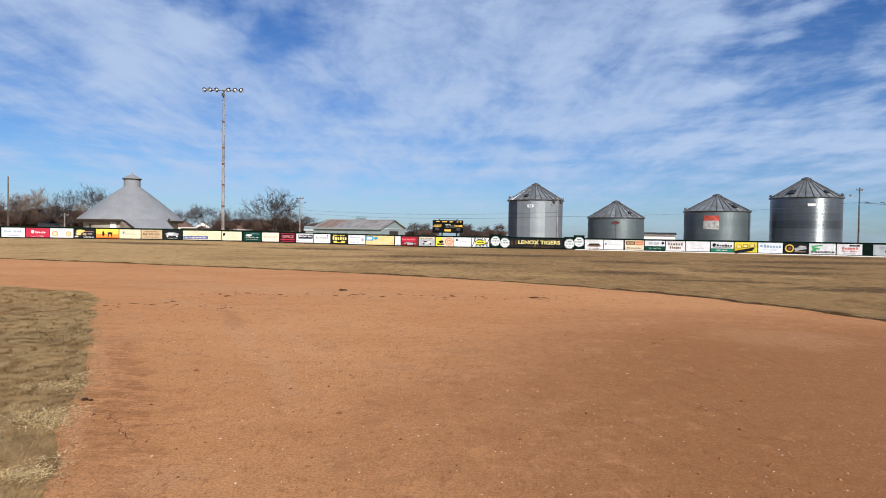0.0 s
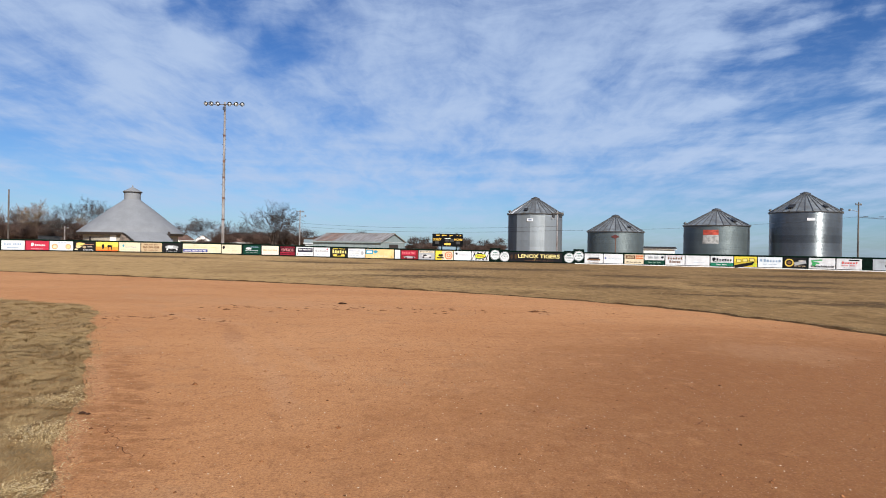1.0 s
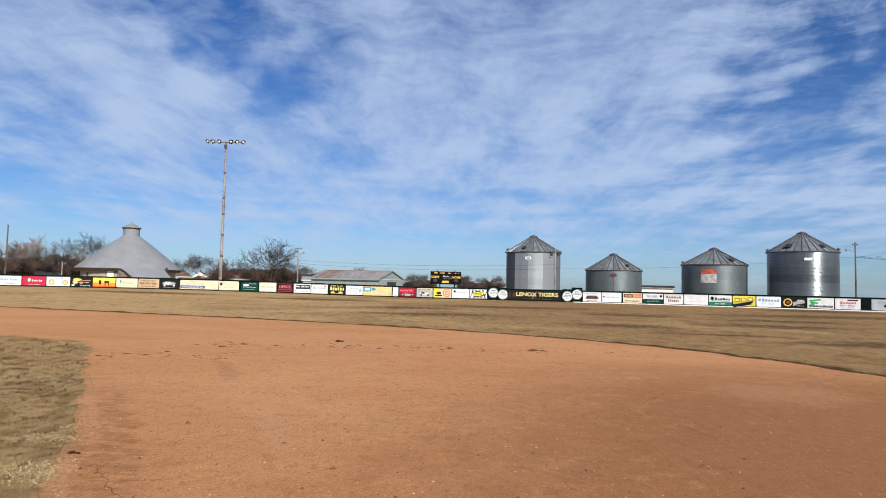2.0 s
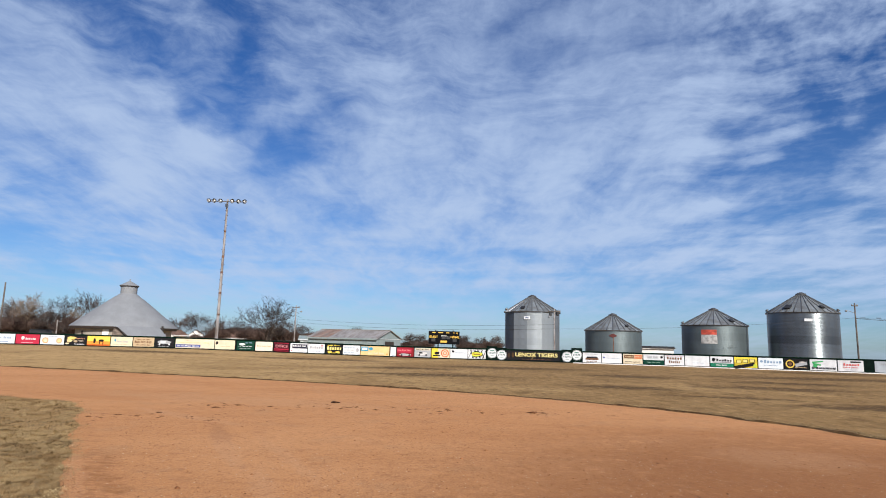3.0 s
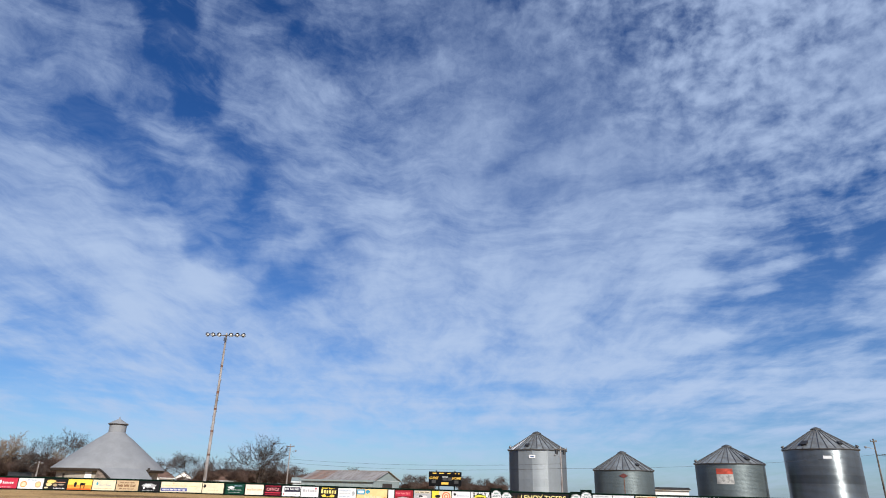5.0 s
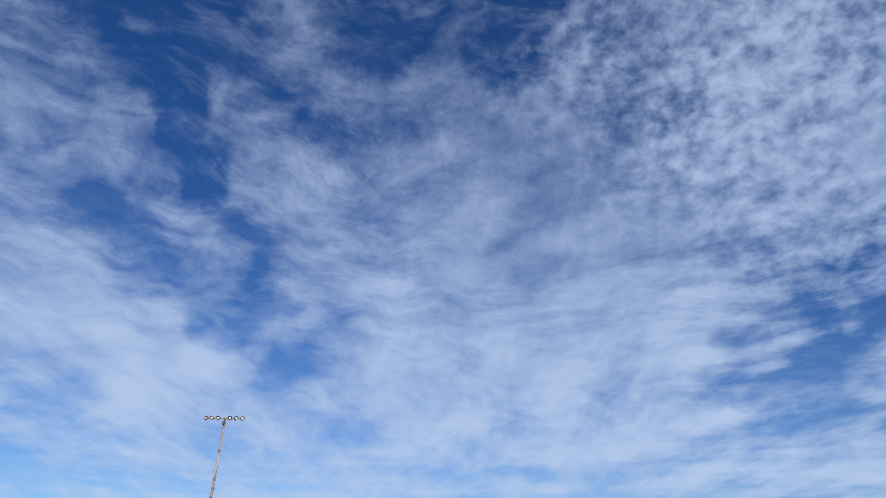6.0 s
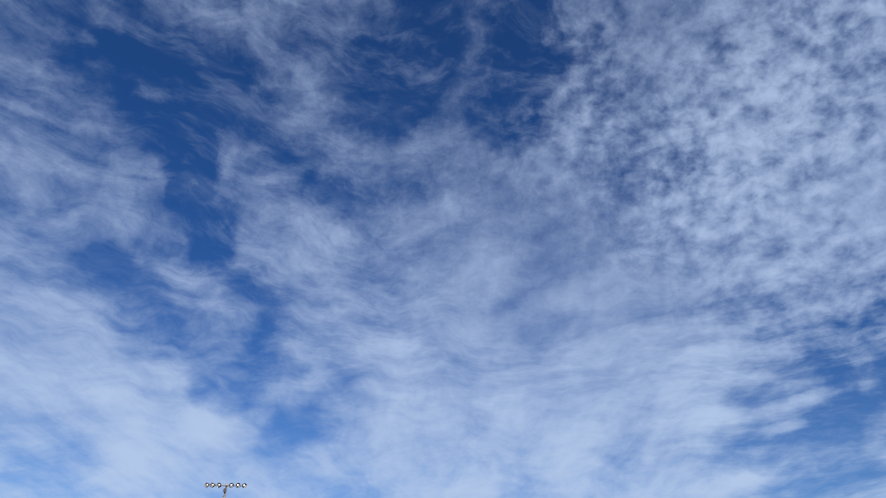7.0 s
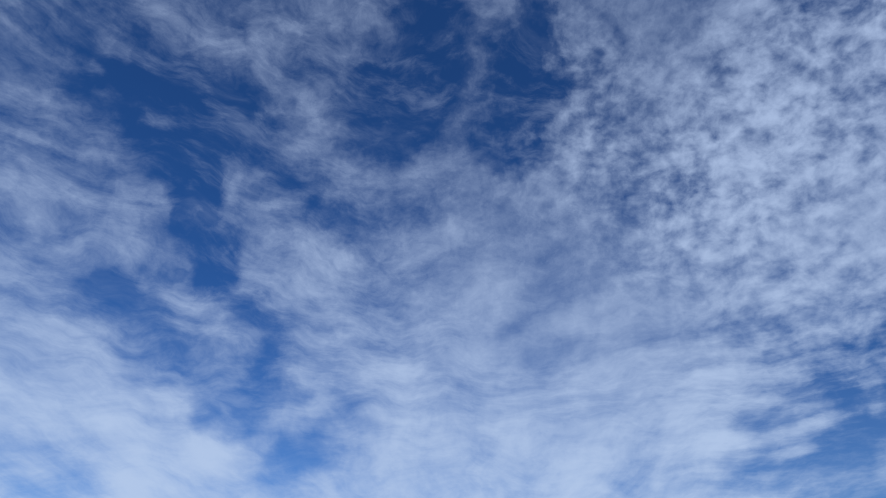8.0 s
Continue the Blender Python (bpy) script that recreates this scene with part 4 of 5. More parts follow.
def banner(az0, az1, ground, shapes, label):
    a, b = fence_point(az0 + 0.03, 0.06), fence_point(az1 - 0.03, 0.06)
    run = b - a
    m = Matrix.Translation((a + b) / 2 + Vector((0, 0, 0.70))) @ Matrix.Rotation(math.atan2(run.y, run.x), 4, "Z")
    long, tall = run.length, 1.10
    sheet = thing("banner", m, label, "banner", "sponsor banners on the fence")
    rnd = random.Random(int(az0 * 100))
    bm = bmesh.new()
    # vinyl sheet, slightly rippled between its ties
    cols = 12
    grid = [[bm.verts.new((long * (i / cols - 0.5), -0.012 * math.sin(i * 1.7 + rnd.random()) * (1 if 0 < i < cols else 0), tall * (j / 2 - 0.5))) for i in range(cols + 1)] for j in range(3)]
    for j in range(2):
        for i in range(cols):
            bm.faces.new((grid[j][i], grid[j][i + 1], grid[j + 1][i + 1], grid[j + 1][i]))
    bm.normal_update()
    bmesh.ops.solidify(bm, geom=bm.faces[:], thickness=0.004)
    part("vinyl_sheet", bm, ink(*ground), sheet)
    depth = -0.024
    for shape in shapes:
        kind, u, v = shape[0], (shape[1] - 0.5) * long, (shape[2] - 0.5) * tall
        depth -= 0.003
        if kind == "bar":
            _, _, _, w, h, colour = shape
            ob = part("print_bar", box(bmesh.new(), (w * long, 0.005, h * tall)), ink(*colour), sheet)
            ob.matrix_basis = Matrix.Translation((u, depth, v))
        elif kind == "line":
            # bars of the size of letters, in words
            _, _, _, w, h, count, seed, colour = shape
            few, bm = random.Random(seed), bmesh.new()
            marks = count * 6
            for k in range(marks):
                if k % 6 != 5 or count == 1:
                    cell = w * long / marks
                    high = h * tall * (1.0 if k % 6 == 0 else few.uniform(0.62, 0.95))
                    box(bm, (cell * few.uniform(0.5, 0.78), 0.005, high), (cell * (k + 0.5 - marks / 2), 0, (high - h * tall) / 2))
            tagged(part("print_line", bm, ink(*colour), sheet), kind="stuff").matrix_basis = Matrix.Translation((u, depth, v))
        elif kind in ("disc", "ring"):
            _, _, _, r, colour = shape
            bm = bmesh.new()
            if kind == "disc":
                bmesh.ops.create_cone(bm, cap_ends=True, segments=28, radius1=r * tall, radius2=r * tall, depth=0.005, matrix=Matrix.Rotation(math.pi / 2, 4, "X"))
            else:
                spun(bm, [(r * tall * 0.72, 0), (r * tall * 0.72, 0.005), (r * tall, 0.005), (r * tall, 0)], 28, close=False)
                bmesh.ops.rotate(bm, verts=bm.verts[:], cent=(0, 0, 0), matrix=Matrix.Rotation(math.pi / 2, 3, "X"))
            part("print_" + kind, bm, ink(*colour), sheet).matrix_basis = Matrix.Translation((u, depth, v))
        elif kind == "blob":
            # an uneven flat shape where a pictured thing is printed
            _, _, _, w, h, colour = shape
            bm = bmesh.new()
            ring = []
            for k in range(18):
                t = 2 * math.pi * k / 18
                s = rnd.uniform(0.72, 1.0)
                ring.append(bm.verts.new((w * long / 2 * s * math.cos(t), 0, h * tall / 2 * s * math.sin(t))))
            bm.faces.new(ring)
            bm.normal_update()
            bmesh.ops.solidify(bm, geom=bm.faces[:], thickness=0.004)
            part("print_shape", bm, ink(*colour), sheet).matrix_basis = Matrix.Translation((u, depth, v))
        elif kind == "stripe":
            _, _, _, w, h, tilt, colour = shape
            ob = part("print_stripe", box(bmesh.new(), (w * long, 0.005, h * tall)), ink(*colour), sheet)
            ob.matrix_basis = Matrix.Translation((u, depth, v)) @ Matrix.Rotation(radians(tilt), 4, "Y")
        elif kind == "word":
            _, _, _, text, size, colour = shape
            lettering(text, size * tall, ink(*colour), sheet, Matrix.Translation((u, depth - 0.004, v)) @ Matrix.Diagonal((1.2 if len(text) > 8 else 1.0, 1, 1, 1)))
    return sheet


W = words
GOLD_INK = (0.70, 0.50, 0.10)
BANNERS = [
    (-37.3, -35.75, WHITE, W(.1, .9, .6, .2, 2, 1, TEAL), "white vinyl banner with a line of blue print"),
    (-35.65, -34.13, WHITE, W(.1, .92, .62, .24, 2, 2, PALE_BLUE) + [("bar", .5, .2, .5, .1, PALE_BLUE)], "white vinyl banner with pale blue print"),
    (-34.13, -32.56, RED, [("blob", .3, .6, .16, .4, WHITE)] + W(.4, .85, .55, .22, 1, 3, WHITE) + W(.25, .8, .12, .07, 3, 4, WHITE), "crimson vinyl banner with white print"),
    (-32.56, -30.93, WHITE, [("ring", .22, .42, .3, ORANGE), ("disc", .22, .42, .2, CREAM), ("disc", .8, .42, .3, TAN), ("disc", .8, .42, .2, PEACH)] + W(.35, .75, .85, .12, 3, 5, PALE_BLUE), "white vinyl banner with two round tan emblems"),
    (-30.93, -29.40, BLACK, [("blob", .3, .74, .5, .4, (0.70, 0.52, 0.16)), ("blob", .22, .45, .3, .4, (0.66, 0.50, 0.26)), ("blob", .5, .4, .22, .3, (0.36, 0.28, 0.18)), ("bar", .72, .68, .42, .05, (0.6, 0.3, 0.2)), ("blob", .75, .45, .3, .16, (0.3, 0.26, 0.22)), ("blob", .12, .15, .2, .2, (0.66, 0.56, 0.36))] + W(.45, .95, .1, .12, 4, 6, WHITE), "black vinyl banner with a yellow machine shape"),
    (-29.40, -27.74, YELLOW, [("bar", .5, .75, 1, .5, (0.80, 0.58, 0.10)), ("bar", .5, .3, 1, .34, ORANGE), ("bar", .5, .07, 1, .14, (0.55, 0.12, 0.03)), ("blob", .32, .5, .12, .66, BLACK), ("blob", .62, .55, .28, .3, BLACK), ("bar", .55, .32, .04, .36, BLACK), ("bar", .7, .32, .04, .36, BLACK)], "sunset-coloured vinyl banner with black silhouettes"),
    (-27.74, -26.11, CREAM, [("blob", .2, .62, .1, .36, TEAL)] + W(.3, .85, .5, .2, 2, 7, GREY) + W(.1, .9, .18, .06, 5, 8, TAN), "cream vinyl banner with grey print"),
    (-26.11, -24.48, TAN, W(.15, .85, .8, .12, 3, 9, BROWN) + W(.08, .92, .52, .26, 3, 10, BROWN) + W(.15, .85, .2, .12, 4, 11, BROWN), "tan vinyl banner with three dark lines of print"),
    (-24.48, -22.95, BLACK, [("blob", .5, .55, .75, .5, GREY), ("blob", .42, .58, .4, .26, WHITE), ("disc", .25, .32, .1, WHITE), ("disc", .75, .32, .1, WHITE)] + W(.2, .8, .1, .08, 3, 12, GREY), "black vinyl banner with a pale vehicle shape"),
    (-22.90, -19.76, CREAM, [("bar", .33, .25, .64, .3, BLUE)] + W(.05, .62, .25, .16, 6, 13, WHITE) + W(.05, .9, .62, .12, 4, 14, PEACH) + [("disc", .3, .85, .08, TAN)], "long cream vinyl banner with a dark blue strip"),
    (-19.76, -18.07, CREAM, [("blob", .1, .68, .14, .42, BLACK)] + W(.3, .8, .32, .08, 2, 15, TAN), "cream vinyl banner with a small black emblem"),
    (-17.95, -16.45, GREEN, [("blob", .3, .65, .4, .3, WHITE)] + W(.45, .92, .82, .12, 2, 16, PALE_BLUE) + W(.1, .9, .42, .07, 4, 17, WHITE) + W(.15, .85, .18, .07, 3, 18, GREY), "dark green vinyl banner with white print"),
    (-16.40, -14.89, (0.74, 0.62, 0.52), W(.08, .95, .52, .2, 3, 19, (0.70, 0.36, 0.20)), "pale peach vinyl banner with orange print"),
    (-14.84, -13.46, (0.045, 0.007, 0.012), [("bar", .5, .93, .95, .05, RED), ("word", .5, .58, "OFFICE", .42, (0.55, 0.22, 0.24)), ("bar", .5, .27, .95, .10, RED), ("bar", .5, .07, .95, .05, RED)], "dark red vinyl banner lettered in pale print"),
    (-13.42, -11.87, WHITE, [("bar", .55, .66, .86, .46, (0.03, 0.03, 0.05))] + W(.15, .95, .72, .2, 3, 20, WHITE) + [("disc", .1, .2, .07, RED)] + W(.4, .9, .16, .1, 3, 21, GREY), "white vinyl banner with a navy block"),
    (-11.87, -10.35, WHITE, W(.1, .9, .62, .26, 1, 22, GREY) + [("disc", .84, .82, .09, RED)] + W(.2, .8, .2, .06, 3, 23, PALE_BLUE), "white vinyl banner with a grey word mark"),
    (-10.30, -8.77, BLACK, W(.1, .9, .93, .1, 2, 60, YELLOW) + W(.06, .96, .62, .4, 1, 61, (0.74, 0.64, 0.24)) + [("blob", .25, .2, .3, .26, GOLD_INK), ("blob", .72, .2, .3, .26, GOLD_INK), ("bar", .5, .1, .7, .05, YELLOW)], "black vinyl banner with bold yellow print"),
    (-8.77, -7.18, WHITE, W(.08, .75, .75, .1, 4, 24, PALE_BLUE) + W(.08, .7, .48, .08, 4, 25, GREY) + W(.08, .7, .2, .1, 3, 26, PALE_BLUE) + [("blob", .85, .5, .18, .5, GREY)], "white vinyl banner with fine grey print"),
    (-7.18, -4.52, PEACH, [("bar", .14, .7, .26, .5, TEAL), ("blob", .36, .72, .16, .4, TEAL), ("bar", .14, .7, .18, .26, WHITE)] + W(.25, .85, .25, .24, 3, 27, (0.66, 0.56, 0.40)) + [("disc", .93, .16, .08, ORANGE)], "peach vinyl banner with a teal word block"),
    (-4.48, -3.92, WHITE, [("bar", .5, .1, .6, .06, PALE_BLUE)], "narrow plain white vinyl strip"),
    (-3.90, -2.30, (0.22, 0.02, 0.025), [("bar", .45, .65, .85, .45, RED)] + W(.05, .85, .7, .2, 3, 28, (0.6, 0.2, 0.2)) + [("blob", .5, .2, .8, .3, GREY), ("disc", .3, .15, .1, BLACK), ("disc", .75, .15, .1, BLACK)], "dark red vinyl banner with a vehicle shape"),
    (-2.28, -0.73, GREY, [("bar", .5, .86, .9, .22, CREAM)] + W(.08, .92, .86, .12, 3, 29, BLACK) + [("blob", .5, .4, .7, .36, (0.6, 0.58, 0.57)), ("blob", .4, .46, .3, .2, BLACK), ("disc", .3, .24, .1, BLACK), ("disc", .72, .24, .1, BLACK)], "grey vinyl banner with a pale car shape"),
    (-0.71, 1.00, YELLOW, [("bar", .68, .5, .64, 1, CREAM), ("blob", .3, .5, .34, .36, BLACK), ("bar", .28, .22, .4, .14, BLACK), ("disc", .74, .5, .44, (0.58, 0.14, 0.06)), ("disc", .74, .5, .33, CREAM), ("disc", .74, .5, .22, (0.58, 0.14, 0.06)), ("disc", .74, .5, .12, CREAM)], "yellow and cream vinyl banner with a bullseye"),
    (1.00, 2.64, WHITE, [("blob", .16, .72, .16, .26, BLACK)] + W(.3, .95, .6, .08, 4, 30, PALE_BLUE), "white vinyl banner with one small black mark"),
    (2.64, 4.30, WHITE, [("stripe", .12 + .1 * k, .5, .035, 1.0, 22 * (-1) ** k, BLACK) for k in range(9)] + [("blob", .5, .5, .78, .72, BLACK), ("blob", .5, .5, .7, .58, LIME), ("bar", .5, .5, .5, .26, YELLOW), ("bar", .5, .5, .4, .1, BLACK)], "zebra-striped vinyl banner with a lime emblem"),
    (6.10, 11.00, BLACK, [("blob", .05, .5, .06, .6, (0.05, 0.03, 0.02)), ("blob", .13, .55, .06, .6, (0.07, 0.04, 0.02)), ("word", .56, .58, "LENOX TIGERS", .56, (0.78, 0.66, 0.28)), ("stripe", .515, .52, .012, .9, 30, (0.35, 0.26, 0.08))] + W(.3, .85, .12, .07, 8, 31, BROWN), "long black team banner lettered in gold"),
    (12.93, 14.59, WHITE, [("blob", .5, .45, .8, .5, BLACK), ("bar", .5, .36, .7, .16, BROWN), ("bar", .5, .62, .5, .1, GREY)] + W(.15, .85, .88, .1, 3, 32, GREY) + W(.2, .8, .1, .08, 3, 33, BROWN), "white vinyl banner with a black machine shape"),
    (14.59, 16.33, WHITE, [("blob", .1, .56, .12, .2, BLUE)] + W(.25, .9, .5, .06, 4, 34, PALE_BLUE), "white vinyl banner with faint print"),
    (16.40, 18.07, CREAM, [("bar", .3, .72, .5, .36, BROWN), ("bar", .78, .72, .4, .4, (0.55, 0.18, 0.08)), ("bar", .78, .72, .4, .06, CREAM)] + W(.1, .5, .72, .16, 1, 35, TAN) + W(.1, .9, .2, .1, 4, 36, BLACK), "cream vinyl banner with brown blocks"),
    (18.09, 19.81, WHITE, [("bar", .5, .22, 1, .44, GREEN)] + W(.2, .75, .75, .26, 2, 37, GREY) + [("disc", .9, .76, .13, BLACK)] + W(.2, .85, .22, .14, 3, 38, (0.2, 0.3, 0.25)), "white and green vinyl banner with grey print"),
    (19.83, 21.46, WHITE, [("bar", .5, .93, .85, .03, RED)] + W(.1, .9, .7, .26, 1, 39, BROWN) + W(.2, .8, .34, .26, 1, 40, BROWN), "white vinyl banner with two bold dark lines"),
    (21.46, 23.43, WHITE, W(.3, .8, .3, .05, 3, 41, PALE_BLUE), "nearly plain white vinyl banner"),
    (23.45, 25.26, WHITE, [("bar", .5, .17, 1, .34, (0.02, 0.17, 0.10)), ("blob", .14, .68, .18, .42, BLACK)] + W(.25, .95, .66, .24, 1, 42, BLACK) + [("bar", .5, .44, .8, .03, BLACK)] + W(.25, .75, .17, .12, 2, 43, WHITE), "white banner with a green strip and black print"),
    (25.28, 27.03, YELLOW, [("stripe", .5, .5, 1.0, .34, -8, (0.55, 0.42, 0.05)), ("bar", .2, .58, .22, .34, BLACK), ("bar", .2, .58, .18, .26, (0.7, 0.6, 0.2)), ("bar", .48, .64, .22, .34, BLACK), ("bar", .48, .64, .18, .26, (0.7, 0.6, 0.2)), ("bar", .78, .7, .22, .34, BLACK), ("bar", .78, .7, .18, .26, (0.7, 0.6, 0.2)), ("stripe", .45, .18, .9, .3, -12, BLACK), ("blob", .9, .2, .2, .4, LIME)], "yellow and black vinyl banner with machine shapes"),
    (27.05, 28.88, (0.68, 0.73, 0.78), [("disc", .13, .66, .12, PALE_BLUE)] + W(.22, .95, .66, .28, 1, 44, PALE_BLUE) + W(.22, .8, .3, .07, 3, 45, PALE_BLUE), "pale blue-white vinyl banner with faint print"),
    (28.91, 30.63, BLACK, [("ring", .24, .5, .38, GOLD_INK), ("blob", .24, .5, .2, .34, BROWN), ("stripe", .7, .5, .5, .3, -14, GREY), ("blob", .75, .7, .3, .16, (0.5, 0.45, 0.42))] + W(.45, .95, .2, .1, 3, 46, TAN), "black vinyl banner with a bronze ring emblem"),
    (30.67, 32.52, WHITE, [("stripe", .3, .78, .42, .12, -8, (0.06, 0.35, 0.12)), ("stripe", .26, .55, .3, .14, 12, (0.06, 0.35, 0.12)), ("stripe", .2, .4, .14, .3, 20, (0.06, 0.35, 0.12))] + W(.08, .98, .22, .2, 7, 47, BLACK), "white vinyl banner with a green leaf-like mark"),
    (32.54, 34.25, WHITE, [("bar", .7, .86, .4, .12, BLACK)] + W(.2, .85, .62, .22, 1, 48, (0.62, 0.14, 0.13)) + W(.2, .85, .36, .12, 2, 49, (0.6, 0.2, 0.2)) + W(.3, .8, .15, .06, 3, 50, GREY), "white vinyl banner with red print"),
    (34.88, 36.9, (0.40, 0.44, 0.48), [("blob", .45, .4, .16, .3, BLACK)] + W(.2, .9, .75, .16, 2, 51, GREY), "grey-blue vinyl banner with dark print"),
]
for row in BANNERS:
    banner(*row)


def disc_sign(az, z, label):
    """A round white sign on a raised green board."""
    p = fence_point(az, 0.05)
    m = Matrix.Translation((p.x, p.y, p.z)) @ Matrix.Rotation(radians(-az), 4, "Z")
    sign = thing("round_sign", m, label, "sign", "round signs on the fence")
    part("backboard", box(bmesh.new(), (1.25, 0.04, 1.5 + max(0, z - 0.72)), (0, 0, 0.78 + max(0, z - 0.72) / 2), bevel=0.01), GREEN_SHEET, sign)
    bm = bmesh.new()
    bmesh.ops.create_cone(bm, cap_ends=True, segments=32, radius1=0.6, radius2=0.6, depth=0.02, matrix=Matrix.Translation((0, -0.04, z)) @ Matrix.Rotation(math.pi / 2, 4, "X"))
    part("disc", bm, ink(*WHITE), sign)
    bm = spun(bmesh.new(), [(0.54, 0), (0.54, 0.006), (0.58, 0.006), (0.58, 0)], 32, close=False)
    bmesh.ops.rotate(bm, verts=bm.verts[:], cent=(0, 0, 0), matrix=Matrix.Rotation(math.pi / 2, 3, "X"))
    part("rim_line", bm, ink(*GREEN), sign).matrix_basis = Matrix.Translation((0, -0.051, z))
    lettering("STATE", 0.30, ink(0.03, 0.10, 0.09), sign, Matrix.Translation((0, -0.055, z)))
    part("print_bar", box(bmesh.new(), (0.5, 0.006, 0.1), (0, -0.052, z + 0.3)), ink(0.10, 0.22, 0.18), sign)
    part("print_bar", box(bmesh.new(), (0.4, 0.006, 0.06), (0, -0.052, z - 0.28)), ink(0.25, 0.34, 0.30), sign)


disc_sign(4.85, 0.88, "round white sign with a dark word on green")
disc_sign(5.72, 0.70, "round white sign set lower on the green board")
disc_sign(11.58, 0.70, "round white sign beside the gold-lettered banner")
disc_sign(12.43, 0.94, "round white sign set higher on its board")


# ---- sheds and houses behind the fence ----
RUSTY = material("rusty_roof_sheet", (0.17, 0.09, 0.062), 0.8, 0.1, 0.3, 1.0, second=(0.27, 0.235, 0.215), stretch=(1, 4, 1), per_piece=0.2)
ROOF_SHEET = material("grey_roof_sheet", (0.33, 0.32, 0.31), 0.6, 0.2, 0.2, 0.8, second=(0.19, 0.155, 0.135), stretch=(4, 0.6, 1), per_piece=0.15)
TEAL_SIDING = material("grey_green_siding", (0.24, 0.295, 0.30), 0.7, 0, 0.1, 0.8, stretch=(8, 8, 0.4))
PALE_SIDING = material("pale_grey_siding", (0.50, 0.55, 0.56), 0.7, 0, 0.08, 0.8, stretch=(8, 8, 0.4))
BROWN_ROOF = material("brown_shingle", (0.17, 0.105, 0.08), 0.9, 0, 0.2, 1.5)
GREY_ROOF = material("dark_grey_shingle", (0.045, 0.047, 0.05), 0.93, 0, 0.2, 1.5)
GLASS = material("dark_window_glass", (0.03, 0.035, 0.045), 0.08, 0, 0.1)


def gable_house(name, origin, turn, long, wide, eave, ridge, walls, roof, label, category, sheets=0, rusty=0):
    """A gabled building; its near long side lies on local y = 0, and the ridge runs along x."""
    m = Matrix.Translation(origin) @ Matrix.Rotation(radians(turn), 4, "Z")
    house = thing(name, m, label, category)
    t = 0.15
    part("wall", box(bmesh.new(), (long, t, eave + 0.3), (long / 2, t / 2, eave / 2 - 0.15)), walls, house)
    part("wall", box(bmesh.new(), (long, t, eave + 0.3), (long / 2, wide - t / 2, eave / 2 - 0.15)), walls, house)
    for x in (t / 2, long - t / 2):
        bm = bmesh.new()
        ring = [bm.verts.new((x - t / 2, y, z)) for y, z in ((t, -0.3), (wide - t, -0.3), (wide - t, eave), (wide / 2, ridge - 0.05), (t, eave))]
        face = bm.faces.new(ring)
        out = bmesh.ops.extrude_face_region(bm, geom=[face])
        bmesh.ops.translate(bm, verts=[v for v in out["geom"] if isinstance(v, bmesh.types.BMVert)], vec=(t, 0, 0))
        part("gable_wall", bm, walls, house)
    over, n_sheets = 0.3, max(1, sheets)
    rise_, half = ridge - eave, wide / 2
    step_x = (long + 2 * over) / n_sheets
    for side in (0, 1):
        for k in range(n_sheets):
            x0 = -over + k * step_x
            y0, y1 = (-over, half) if side == 0 else (wide + over, half)
            z0 = eave - over * rise_ / half
            bm = bmesh.new()
            low = [bm.verts.new(p) for p in ((x0, y0, z0), (x0 + step_x - 0.01, y0, z0), (x0 + step_x - 0.01, y1, ridge), (x0, y1, ridge))]
            bm.faces.new(low)
            bm.normal_update()
            bmesh.ops.solidify(bm, geom=bm.faces[:], thickness=0.06)
            part("roof_sheet" if sheets else "roof", bm, RUSTY if side == 0 and k < rusty and k > 0 else roof, house)
    part("ridge_cap", box(bmesh.new(), (long + 2 * over, 0.3, 0.08), (long / 2, half, ridge + 0.04)), roof, house)
    part("fascia", box(bmesh.new(), (long + 2 * over, 0.06, 0.22), (long / 2, -over - 0.03, eave - over * rise_ / half - 0.06)), walls, house)
    return house


def opening(house, centre, size, mat, name, label, trim=WHITE_PAINT):
    pane = part(name, box(bmesh.new(), size, centre), mat, house, label)
    sx, sy, sz = size
    bm = bmesh.new()
    for dx, dz, w, h in ((0, sz / 2 + 0.05, max(sx, sy) + 0.2, 0.1), (0, -sz / 2 - 0.05, max(sx, sy) + 0.2, 0.1)):
        box(bm, (w if sx > sy else sx + 0.03, sy + 0.03 if sx > sy else w, h), (centre[0] + dx, centre[1], centre[2] + dz))
    part("frame", bm, trim, pane)


near = bearing(-5.78, 101.0)
turn = 5.78 - 28
shed = gable_house("metal_shed", near + Vector((-13.0 * math.cos(radians(turn)), -13.0 * math.sin(radians(turn)), 0.1)), turn, 13.0, 9.0, 2.35, 3.75, TEAL_SIDING, ROOF_SHEET,
                   "long low metal shed with a partly rusted roof", "shed", sheets=16, rusty=5)
part("sliding_door", box(bmesh.new(), (0.08, 3.2, 1.9), (13.06, 4.6, 0.95), bevel=0.01), DARK_TRIM, shed, "dark sliding door")
part("gable_trim", box(bmesh.new(), (0.06, 9.0, 0.1), (13.05, 4.5, 2.3)), PALE_SIDING, shed)
side = bearing(-12.6, 112.0)
gable_house("lean_to_shed", side + Vector((0, 0, 0.15)), 10, 4.5, 4.0, 1.95, 2.45, PALE_SIDING, TEAL_SIDING, "small pale green lean-to shed", "shed")
white = bearing(17.75, 124.0)
shop = gable_house("white_building", white, -18, 6.2, 6.0, 2.25, 2.5, WHITE_PAINT, GREY_ROOF, "low white building with a dark roof edge", "building")
part("eave_band", box(bmesh.new(), (6.8, 0.1, 0.18), (3.1, -0.42, 2.28)), BLACK_IRON, shop)

